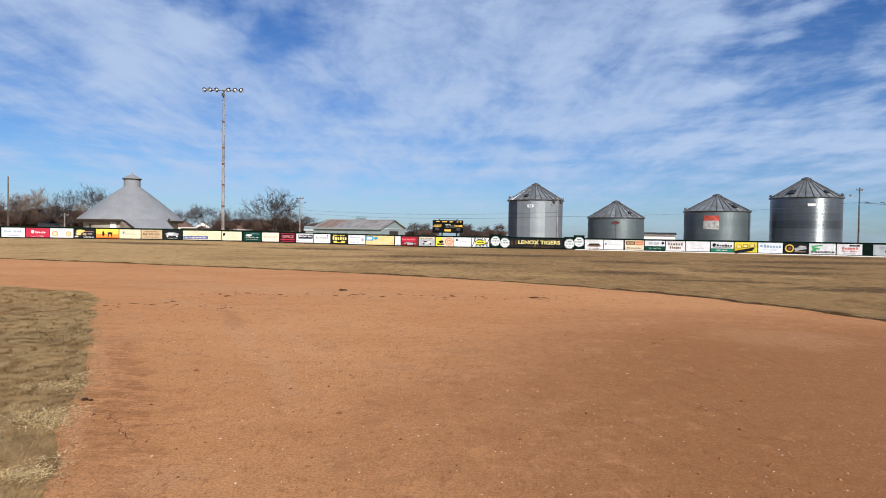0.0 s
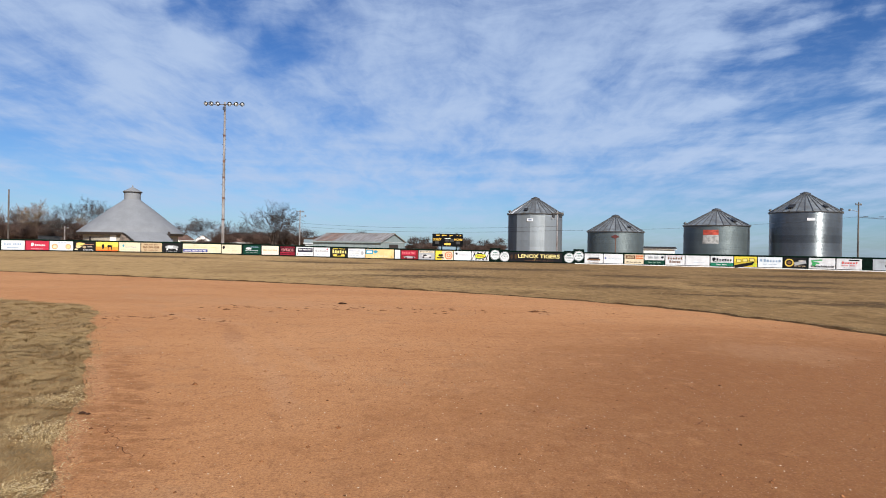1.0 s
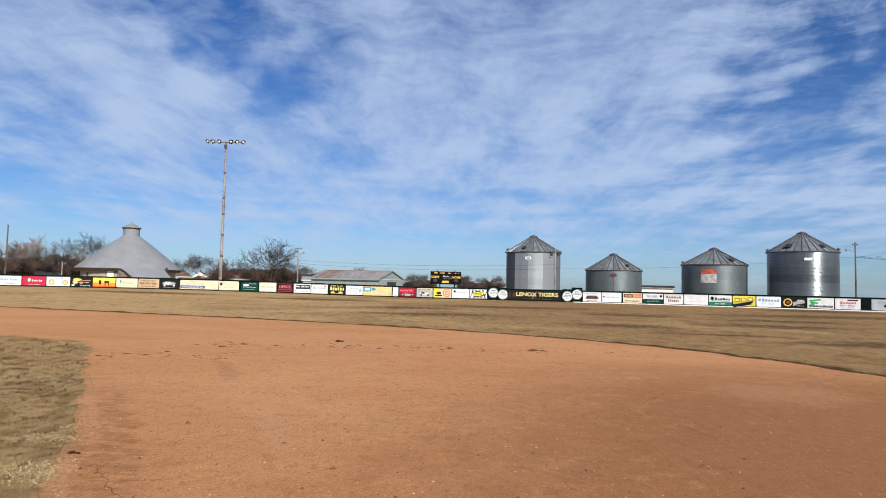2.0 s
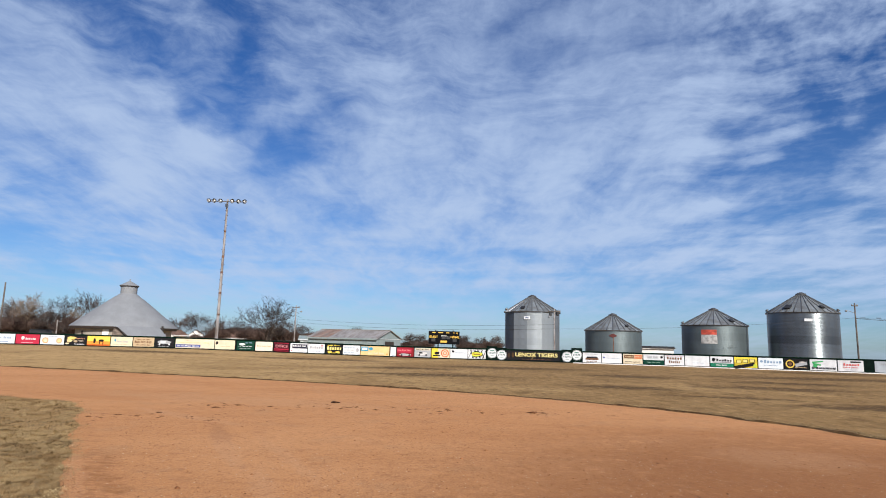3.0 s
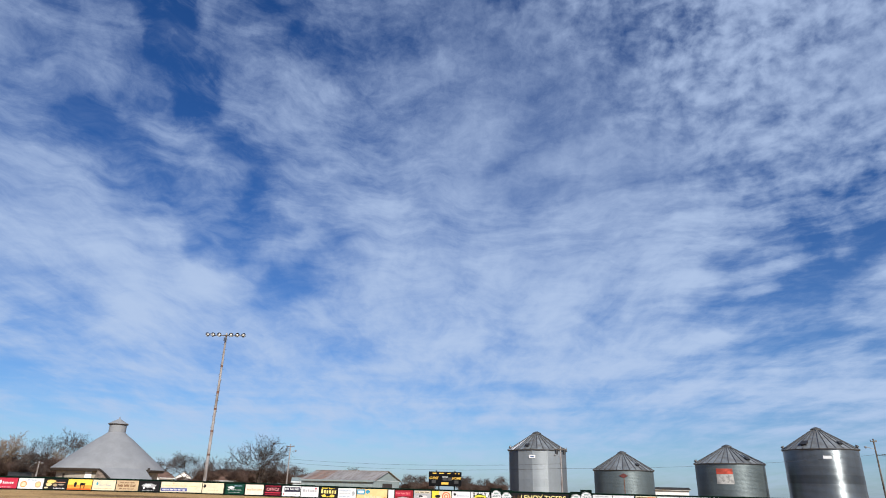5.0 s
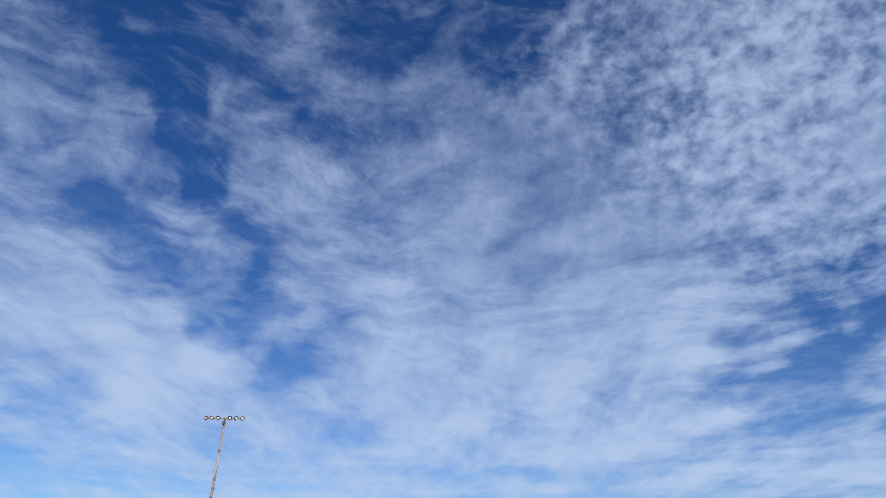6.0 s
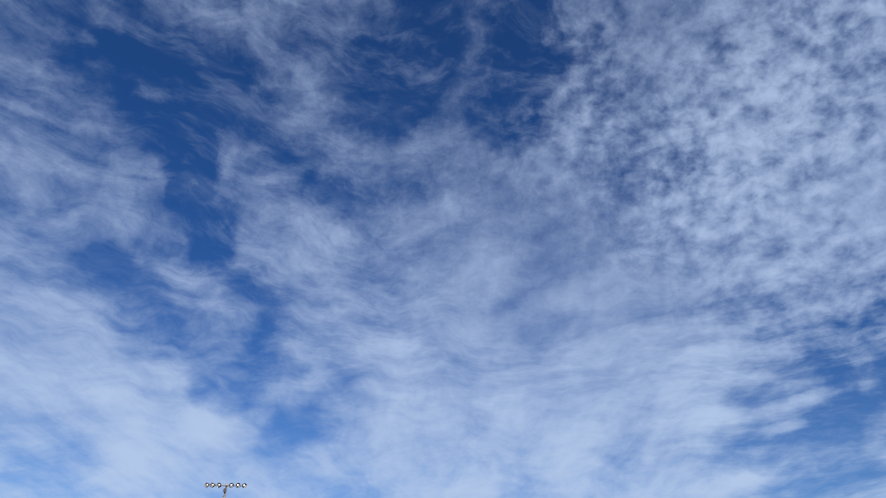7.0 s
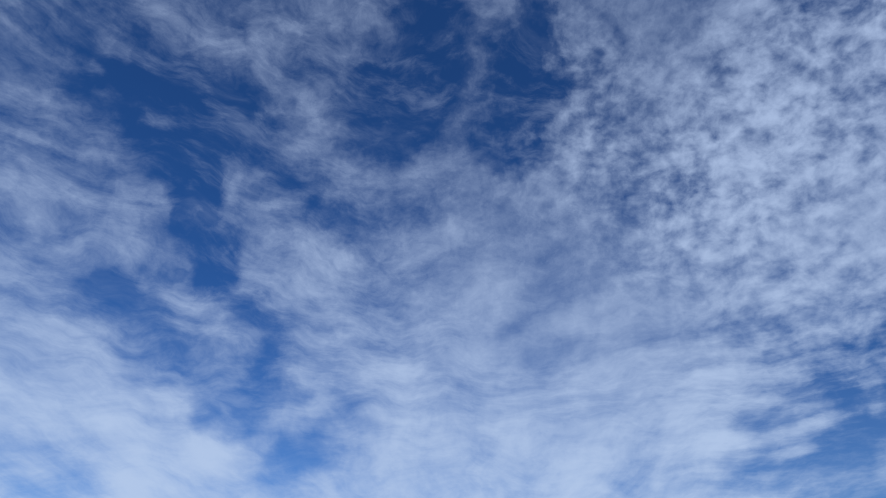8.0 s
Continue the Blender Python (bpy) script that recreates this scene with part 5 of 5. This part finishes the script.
home = gable_house("white_house", bearing(-22.5, 250.0, 0.2), 22 + 70, 6, 4.6, 2.9, 4.4, WHITE_PAINT, BROWN_ROOF, "small white house with brown gables", "house")
opening(home, (-0.02, 2.3, 2.1), (0.1, 1.0, 1.3), GLASS, "window", "dark gable window")
home = gable_house("white_house", bearing(-21.75, 245.0, 0.2), 22 - 95, 6, 4.4, 2.9, 4.4, WHITE_PAINT, BROWN_ROOF, "white gabled house behind bare trees", "house")
opening(home, (6.02, 2.2, 2.2), (0.1, 1.0, 1.2), GLASS, "window", "dark gable window")
gable_house("brown_roofed_house", bearing(-19.6, 160.0, 0.2), 14, 6.5, 7, 1.9, 3.1, CHALKED, BROWN_ROOF, "low house with a brown shingle roof", "house")
gable_house("grey_roofed_house", bearing(-33.2, 150.0, 0.3), 33, 3.6, 6, 1.5, 2.3, GREY_ROOF, GREY_ROOF, "dark house with a grey shingle roof", "house")
gable_house("white_house", bearing(-33.6, 230.0, 0.3), 33 + 80, 8, 6, 3.6, 5.6, WHITE_PAINT, BROWN_ROOF, "white house far among the trees", "house")
gable_house("white_house", bearing(-23.1, 170.0, 0.3), 24 + 50, 5, 4, 2.2, 3.4, WHITE_PAINT, BROWN_ROOF, "small white house beside the round barn", "house")


# ---- bare winter trees ----
BARK = material("grey_brown_bark", (0.085, 0.068, 0.058), 0.95, 0, 0.3, 2.0)
DARK_BARK = material("dark_bark", (0.07, 0.055, 0.046), 0.95, 0, 0.3, 2.0)
TWIGS = material("brown_twigs", (0.108, 0.088, 0.08), 0.95, 0, 0.3, 0.3, per_piece=0.2)
PALE_TWIGS = material("tan_twigs", (0.22, 0.155, 0.105), 0.95, 0, 0.25, 0.3, per_piece=0.2)
BRUSH = material("reddish_brush", (0.135, 0.09, 0.074), 0.95, 0, 0.3, 0.25, per_piece=0.2)


def limb_mesh(name, limbs, mat, owner, sides=4):
    """Tapered bars, all in one mesh: rows of start, end, radii."""
    a = np.array([l[0] for l in limbs]); b = np.array([l[1] for l in limbs])
    r0 = np.array([l[2] for l in limbs])[:, None, None]; r1 = np.array([l[3] for l in limbs])[:, None, None]
    d = b - a
    d /= np.linalg.norm(d, axis=1)[:, None] + 1e-9
    ref = np.where(np.abs(d[:, 2:3]) < 0.9, np.array([[0, 0, 1.0]]), np.array([[1.0, 0, 0]]))
    u = np.cross(d, ref); u /= np.linalg.norm(u, axis=1)[:, None]
    v = np.cross(d, u)
    t = np.arange(sides) * 2 * math.pi / sides
    ring = u[:, None] * np.cos(t)[None, :, None] + v[:, None] * np.sin(t)[None, :, None]
    verts = np.concatenate([a[:, None] + ring * r0, b[:, None] + ring * r1], 1).reshape(-1, 3)
    base = np.arange(len(limbs))[:, None] * 2 * sides
    faces = np.concatenate([np.stack([base[:, 0] + k, base[:, 0] + (k + 1) % sides, base[:, 0] + sides + (k + 1) % sides, base[:, 0] + sides + k], 1) for k in range(sides)])
    ob = raw_mesh(name, verts, faces, mat)
    ob.parent = owner
    return ob


def bare_tree(seed, tall, spread, trunk_r, levels, forks, mat, label, category="tree", stems=1, first=0.25, group="bare trees", twig=0.015):
    rnd = random.Random(seed)
    heavy, fine = [], []

    def grow(p, way, length, r, level):
        bits = 3 if level < 2 else 2
        for k in range(bits):
            bend = 0.16 if level < 2 else 0.3
            way = (way + Vector((rnd.gauss(0, bend), rnd.gauss(0, bend), rnd.gauss(0.04, bend * 0.6)))).normalized()
            q = p + way * length / bits
            r_end = r * (0.82 if k < bits - 1 else 0.66)
            (heavy if level < 2 else fine).append((tuple(p), tuple(q), r, r_end))
            if level < levels and (k > 0 or level > 0):
                for _ in range(forks if k == bits - 1 else max(1, forks - 1)):
                    out = Vector((rnd.gauss(0, 1), rnd.gauss(0, 1), rnd.gauss(0.28, 0.45))).normalized()
                    turn_ = (way * rnd.uniform(0.55, 1.0) + out * spread * rnd.uniform(0.7, 1.2)).normalized()
                    grow(q, turn_, length * rnd.uniform(0.66, 0.88), max(twig, r_end * rnd.uniform(0.5, 0.72)), level + 1)
            p, r = q, r_end

    tree = thing("bare_tree" if category == "tree" else "bare_shrub", Matrix(), label, category, group)
    for s in range(stems):
        way = Vector((rnd.gauss(0, 0.25), rnd.gauss(0, 0.25), 1)) if stems > 1 else Vector((rnd.gauss(0, 0.05), rnd.gauss(0, 0.05), 1))
        grow(Vector((rnd.gauss(0, 0.3) if stems > 1 else 0, rnd.gauss(0, 0.3) if stems > 1 else 0, -0.2)), way.normalized(), tall * first * (1.6 if stems > 1 else 1.25), trunk_r, 0)
    top = max(q[2] for _, q, _, _ in heavy + fine)
    k = tall / top
    scale_ = lambda rows: [(tuple(c * k for c in p), tuple(c * k for c in q), r, e) for p, q, r, e in rows]
    limb_mesh("trunk", scale_(heavy), BARK, tree, 6)
    limb_mesh("crown", scale_(fine), mat, tree, 3)
    return tree


def set_down(model, rows):
    """Places copies of a tree: bearing, distance, height factor, turn."""
    first = True
    for az, rng, size, spin in rows:
        p = bearing(az, rng)
        m = Matrix.Translation((p.x, p.y, float(rise(p.x, p.y)))) @ Matrix.Rotation(radians(spin), 4, "Z") @ Matrix.Scale(size, 4)
        if first:
            model.matrix_basis = m
            first = False
        else:
            copy_thing(model, m)


oak = bare_tree(17, 11.3, 0.9, 0.38, 5, 2, DARK_BARK, "large bare dark-limbed tree with a spreading crown", stems=3, first=0.2, twig=0.028)
set_down(oak, [(-15.35, 140, 0.98, 40)])
oak_b = bare_tree(12, 10.5, 0.62, 0.28, 6, 2, TWIGS, "bare grey-brown tree with a fine-twigged crown", twig=0.02)
set_down(oak_b, [(-30.9, 165, 1.04, 10), (-29.4, 158, 1.06, 120), (-22.9, 185, 0.68, 60), (-19.6, 185, 0.75, 300), (-18.3, 178, 0.72, 200), (-35.2, 150, 0.76, 250),
                 (-33.0, 190, 0.8, 20), (-28.2, 170, 0.95, 75), (-13.5, 170, 0.72, 75), (-38.5, 160, 0.85, 30), (-41, 150, 0.85, 130)])
elm = bare_tree(23, 10.0, 0.5, 0.24, 6, 2, PALE_TWIGS, "bare tan tree with upright twigs", twig=0.02)
set_down(elm, [(-33.6, 160, 1.06, 0), (-34.6, 175, 0.92, 90), (-32.4, 185, 0.75, 45), (-36.5, 160, 0.95, 200), (-30.2, 200, 0.95, 270)])
round_tree = bare_tree(31, 7.5, 0.95, 0.22, 7, 2, TWIGS, "small bare tree with a rounded crown")
set_down(round_tree, [(-21.3, 150, 1.0, 0), (-14.4, 160, 0.85, 130), (-12.2, 165, 0.8, 10), (-7.1, 150, 0.74, 60), (-2.4, 170, 0.66, 0), (-1.4, 185, 0.68, 90), (2.7, 175, 0.66, 40),
                      (3.9, 180, 0.6, 130), (1.6, 200, 0.7, 210), (5.6, 190, 0.72, 20), (-19.0, 170, 0.8, 75), (-17.4, 180, 0.8, 160), (-31.7, 150, 0.9, 20), (-24.4, 190, 0.9, 45)])
shrub = bare_tree(44, 5.0, 0.75, 0.08, 4, 3, BRUSH, "tangled reddish-brown bare shrub", "shrub", stems=7, first=0.3, group="bare shrubs")
rows, rnd = [], random.Random(8)
for az0, az1, count, rng, size in ((-37, -32.5, 15, 150, 1.2), (-31.6, -27.5, 14, 165, 1.2), (-23.5, -20.0, 6, 175, 0.55), (-20.0, -13.8, 20, 165, 0.95), (-13.6, -10.5, 9, 160, 0.85), (-3.4, -0.8, 8, 180, 0.62), (1.7, 5.6, 16, 185, 0.62), (-45, -37, 10, 150, 1.0)):
    for k in range(count):
        rows.append((az0 + (az1 - az0) * (k + rnd.random()) / count, rng + rnd.uniform(-12, 25), size * rnd.uniform(0.75, 1.15), rnd.uniform(0, 360)))
set_down(shrub, rows)


# ---- grass blades, clods, grit ----
def blade_material(name, tones):
    mat = bpy.data.materials.new(name)
    mat.use_nodes = True
    n = Nodes(mat.node_tree)
    bsdf = n.add("ShaderNodeBsdfPrincipled")
    rand = n.add("ShaderNodeNewGeometry").outputs["Random Per Island"]
    where = n.add("ShaderNodeTexCoord").outputs["Object"]
    patch = n.math("MULTIPLY_ADD", n.noise(where, 0.55, 3, 0.6), 0.6, n.math("MULTIPLY", n.noise(where, 3.0, 4, 0.6), 0.4))
    colour = n.mix(n.ramp(rand, 0.0, 0.6), tones[0], tones[1])
    colour = n.mix(n.ramp(rand, 0.75, 0.95), colour, tones[2])
    colour = n.mix(n.ramp(patch, 0.46, 0.60, 0, 0.8), colour, tones[3])
    n.put(bsdf.inputs["Base Color"], colour)
    bsdf.inputs["Roughness"].default_value = 0.8
    bsdf.inputs["Specular IOR Level"].default_value = 0.06
    n.put(n.add("ShaderNodeOutputMaterial").inputs[0], bsdf.outputs[0])
    return mat


STRAW = blade_material("straw_blades", ((0.25, 0.172, 0.085), (0.33, 0.232, 0.113), (0.42, 0.305, 0.155), (0.145, 0.100, 0.054)))
PALE_STRAW = blade_material("bleached_straw", ((0.62, 0.44, 0.20), (0.72, 0.54, 0.28), (0.78, 0.64, 0.40), (0.56, 0.39, 0.18)))


def blades(name, spots, z, length, width, lean, mat, label, rng, swirl=0.0):
    """Thin bent leaves: two quads each."""
    count = len(spots)
    turn_ = rng.uniform(0, 2 * np.pi, count)
    if swirl:
        # tufts: neighbouring leaves are of one height and lie the same way
        field = np.array([(noise.noise(Vector((x / swirl, y / swirl, 5.0))), noise.noise(Vector((x / swirl, y / swirl, 9.0)))) for x, y in spots])
        turn_ = field[:, 0] * 9.0 + rng.normal(0, 0.6, count)
        length = length * (1.0 + 0.45 * field[:, 1]).clip(0.5, 1.4)
    out = np.stack([np.cos(turn_), np.sin(turn_), np.zeros(count)], 1)
    side = np.stack([-np.sin(turn_), np.cos(turn_), np.zeros(count)], 1)
    size = length * rng.uniform(0.5, 1.3, count)
    tilt = np.radians(rng.normal(lean, 18, count).clip(5, 88))
    foot = np.concatenate([spots, z[:, None]], 1)
    way1 = out * np.sin(tilt)[:, None] + np.array([0, 0, 1.0]) * np.cos(tilt)[:, None]
    t2 = np.minimum(tilt + 0.6, 1.5)
    way2 = out * np.sin(t2)[:, None] + np.array([0, 0, 1.0]) * np.cos(t2)[:, None]
    mid = foot + way1 * (size * 0.55)[:, None]
    tip = mid + way2 * (size * 0.45)[:, None]
    w = (width * rng.uniform(0.6, 1.3, count))[:, None]
    verts = np.stack([foot - side * w, foot + side * w, mid + side * w * 0.8, mid - side * w * 0.8, tip + side * w * 0.2, tip - side * w * 0.2], 1).reshape(-1, 3)
    i = np.arange(count) * 6
    faces = np.concatenate([np.stack([i, i + 1, i + 2, i + 3], 1), np.stack([i + 3, i + 2, i + 4, i + 5], 1)])
    return tagged(raw_mesh(name, verts, faces, mat), label, "grass", kind="stuff")


def inside_infield(p):
    """How far a spot lies on the grass side of the infield edge."""
    line = INNER_LINE[::6]
    d = p[:, None] - line[None]
    near_ = np.argmin((d ** 2).sum(-1), 1)
    tangent = np.gradient(line, axis=0)[near_]
    away = d[np.arange(len(p)), near_]
    cross = tangent[:, 0] * away[:, 1] - tangent[:, 1] * away[:, 0]
    return -np.sign(cross) * np.linalg.norm(away, axis=1)


INNER_LINE = ragged(INNER_EDGE, 0.16, 1.6, 9.0)
OUTER_LINE = ragged(OUTER_EDGE, 0.22, 1.5, 3.0)
rng = np.random.default_rng(7)


def sown(count, low, high, keep):
    p = rng.uniform(low, high, (count, 2))
    return p[keep(p)]


def seen_left(p):
    return (p[:, 0] > -0.86 * p[:, 1] - 1.0) & (p[:, 1] > 2.5)


def clumped(p, size, floor_):
    v = np.array([noise.noise(Vector((x / size, y / size, 2.0))) for x, y in p])
    return rng.random(len(p)) < np.clip(0.62 + 0.9 * v, floor_, 1)


p = sown(640000, (-10.5, 2.6), (-1.5, 11), lambda p: seen_left(p))
p = p[inside_infield(p) > rng.normal(0.0, 0.10, len(p))]
p = p[clumped(p, 0.45, 0.5)]
blades("grass_blades", p, np.full(len(p), 0.012), 0.046, 0.0016, 60, STRAW, "dry matted straw-coloured grass blades", rng, 0.3)
p = sown(170000, (-18, 9), (-5, 18.5), lambda p: seen_left(p) & (np.hypot(p[:, 0], p[:, 1]) > 10.5))
p = p[inside_infield(p) > rng.normal(0.0, 0.10, len(p))]
p = p[clumped(p, 0.7, 0.5)]
blades("grass_blades", p, np.full(len(p), 0.012), 0.06, 0.0034, 60, STRAW, "dry matted straw-coloured grass blades", rng, 0.5)

# bleached straw raked up along the edge
k = rng.integers(0, len(INNER_LINE), 9000)
p = INNER_LINE[k] + rng.normal((-0.02, 0.0), 0.09, (9000, 2))
p = p[(p[:, 1] < 12) & (p[:, 1] > 2.5)]
p = p[np.array([noise.noise(Vector((x * 1.7, y * 1.7, 7.0))) for x, y in p]) > 0.12]
heaps = [rng.normal(at, spread, (number, 2)) for at, spread, number in (((-3.95, 6.30), (0.16, 0.10), 600), ((-3.36, 5.25), (0.16, 0.16), 1100), ((-2.80, 4.0), (0.16, 0.06), 500))]
p = np.concatenate([p, *heaps])
blades("loose_straw", p, 0.026 + 0.016 * rng.random(len(p)), 0.034, 0.0021, 84, PALE_STRAW, "loose bleached straw lying along the turf edge", rng)

# turf lip along the outfield edge and tufts over the near outfield
side_ = np.gradient(OUTER_LINE, axis=0)
side_ = np.stack([-side_[:, 1], side_[:, 0]], 1) / np.linalg.norm(side_, axis=1)[:, None]
k = rng.integers(0, len(OUTER_LINE), 40000)
p = OUTER_LINE[k] + side_[k] * (np.abs(rng.normal(0, 0.35, 40000)) + 0.05)[:, None] + rng.normal(0, 0.06, (40000, 2))
p = p[(p[:, 1] > 9) & (np.abs(p[:, 0]) < p[:, 1] * 0.8 + 2)]
blades("grass_blades", p, rise(p[:, 0], p[:, 1]), 0.055, 0.006, 60, STRAW, "tufted dry grass along the outfield edge", rng)


def outfield_side(p):
    line = OUTER_LINE[::6]
    d = p[:, None] - line[None]
    near_ = np.argmin((d ** 2).sum(-1), 1)
    tangent = np.gradient(line, axis=0)[near_]
    away = d[np.arange(len(p)), near_]
    return tangent[:, 0] * away[:, 1] - tangent[:, 1] * away[:, 0] > 0


p = sown(110000, (-34, 11), (40, 40), lambda p: (np.abs(p[:, 0]) < 0.76 * p[:, 1] + 1) & (rng.random(len(p)) < 18 / np.maximum(18, np.hypot(p[:, 0], p[:, 1]))))
p = p[outfield_side(p)]
p = p[clumped(p, 1.6, 0.12)]
blades("grass_blades", p, rise(p[:, 0], p[:, 1]), 0.038, 0.008, 70, STRAW, "short dry tufts over the outfield", rng)

CLOD = material("dry_clod", (0.34, 0.145, 0.062), 0.95, 0, 0.3, 20.0, per_piece=0.3)
DARK_CLOD = material("dark_damp_clod", (0.15, 0.062, 0.028), 0.95, 0, 0.3, 20.0)
WET_CLOD = material("wet_clod", (0.055, 0.027, 0.016), 0.95, 0, 0.2, 20.0)
CRACK_SOIL = material("crack_soil", (0.15, 0.062, 0.03), 0.95, 0, 0.2, 20.0)
CHIP = material("pale_grit_chip", (0.70, 0.58, 0.42), 0.8, 0, 0.15, 30.0)


def pebbles(name, spots, sizes, flat, mat, label):
    """Small uneven stones: squashed octahedra."""
    shape = np.array([(1, 0, 0), (0, 1, 0), (-1, 0, 0), (0, -1, 0), (0, 0, 1), (0, 0, -0.4)], float)
    jag = rng.uniform(0.6, 1.2, (len(spots), 6, 1))
    body = shape[None] * jag * sizes[:, None, None] * np.array([1, 1, flat])
    verts = (body + np.concatenate([spots, np.full((len(spots), 1), 0.006)], 1)[:, None]).reshape(-1, 3)
    tri = np.array([(0, 1, 4), (1, 2, 4), (2, 3, 4), (3, 0, 4), (1, 0, 5), (2, 1, 5), (3, 2, 5), (0, 3, 5)])
    faces = (np.arange(len(spots))[:, None, None] * 6 + tri[None]).reshape(-1, 3)
    return tagged(raw_mesh(name, verts, faces, mat), label, "grit", kind="stuff")


def on_dirt(count, low, high):
    p = sown(count, low, high, lambda p: (np.abs(p[:, 0]) < 0.78 * p[:, 1] + 0.6))
    p = p[~outfield_side(p)]
    return p[inside_infield(p) < -0.05]


p = on_dirt(15000, (-9, 3.0), (9, 14))
pebbles("dirt_clods", p, rng.lognormal(-5.0, 0.45, len(p)), 0.6, CLOD, "small crumbs of dry red-brown dirt")
p = on_dirt(3000, (-6, 3.0), (7, 10))
pebbles("pale_grit", p, rng.lognormal(-5.45, 0.38, len(p)), 0.6, CHIP, "scattered pale grit chips")
p = on_dirt(800, (-8, 3.2), (10, 20))
pebbles("dark_clods", p, rng.lognormal(-4.6, 0.4, len(p)), 0.5, DARK_CLOD, "scattered dark damp clods")
# cleat divots in loose rows across the skin
p = np.concatenate([np.stack([rng.uniform(-6.5, 4.5, 120), 16.1 + rng.normal(0, 0.4, 120)], 1), np.stack([rng.uniform(-7.5, -4.5, 40), 13.4 + rng.normal(0, 0.5, 40)], 1)])
pebbles("dirt_divots", p, rng.lognormal(-3.0, 0.4, len(p)), 0.16, DARK_CLOD, "kicked-up damp flakes of dirt in rows")


def clod(x, y, size, label):
    bm = bmesh.new()
    bmesh.ops.create_icosphere(bm, subdivisions=2, radius=size)
    for v in bm.verts:
        v.co *= 1 + 0.55 * noise.noise(v.co * (1.6 / size) + Vector((x, y, 0)))
        v.co.z *= 0.35
    ob = part("clod", bm, WET_CLOD)
    ob.matrix_world = Matrix.Translation((x, y, 0.02))
    tagged(ob, label, "clod", "loose clods on the dirt")


clod(-2.84, 17.4, 0.085, "dark clod lying alone on the infield dirt")
clod(-2.74, 17.42, 0.05, "small dark clod beside a larger one")
clod(-3.40, 5.85, 0.032, "dark brown clod on straw at the turf edge")
clod(-3.33, 5.83, 0.02, "dark brown crumb on straw at the turf edge")


def crack(start, heading, length, wide, seed, label):
    """A shallow drying crack, a thin wandering strip of dark soil."""
    rnd_ = random.Random(seed)
    bm = bmesh.new()
    x, y = start
    a, left, right = radians(heading), [], []
    count = int(length / 0.035)
    for i in range(count):
        a += rnd_.gauss(0, 0.4) - 0.7 * (a - radians(heading))
        x, y = x + 0.035 * math.sin(a), y + 0.035 * math.cos(a)
        w = wide * rnd_.uniform(0.3, 1) * min(1, 4 * i / count, 4 * (1 - i / count) + 0.1)
        left.append(bm.verts.new((x - w * math.cos(a), y + w * math.sin(a), 0.0105)))
        right.append(bm.verts.new((x + w * math.cos(a), y - w * math.sin(a), 0.0105)))
    for i in range(count - 1):
        bm.faces.new((left[i], right[i], right[i + 1], left[i + 1]))
    tagged(part("dirt_crack", bm, CRACK_SOIL), label, "crack", "cracks in the dirt", kind="stuff")


crack((-2.28, 4.5), -26, 1.5, 0.0045, 3, "thin jagged crack in the dry infield dirt")
crack((-2.6, 5.1), 75, 0.5, 0.005, 4, "short side crack in the infield dirt")
crack((2.9, 7.7), 170, 0.6, 0.006, 5, "short crack in the infield dirt")
crack((2.4, 5.8), 40, 0.3, 0.006, 6, "short crack in the infield dirt")
crack((2.35, 5.1), 110, 0.6, 0.004, 7, "hairline crack in the infield dirt")
crack((1.6, 5.6), 165, 0.5, 0.004, 9, "hairline crack in the infield dirt")
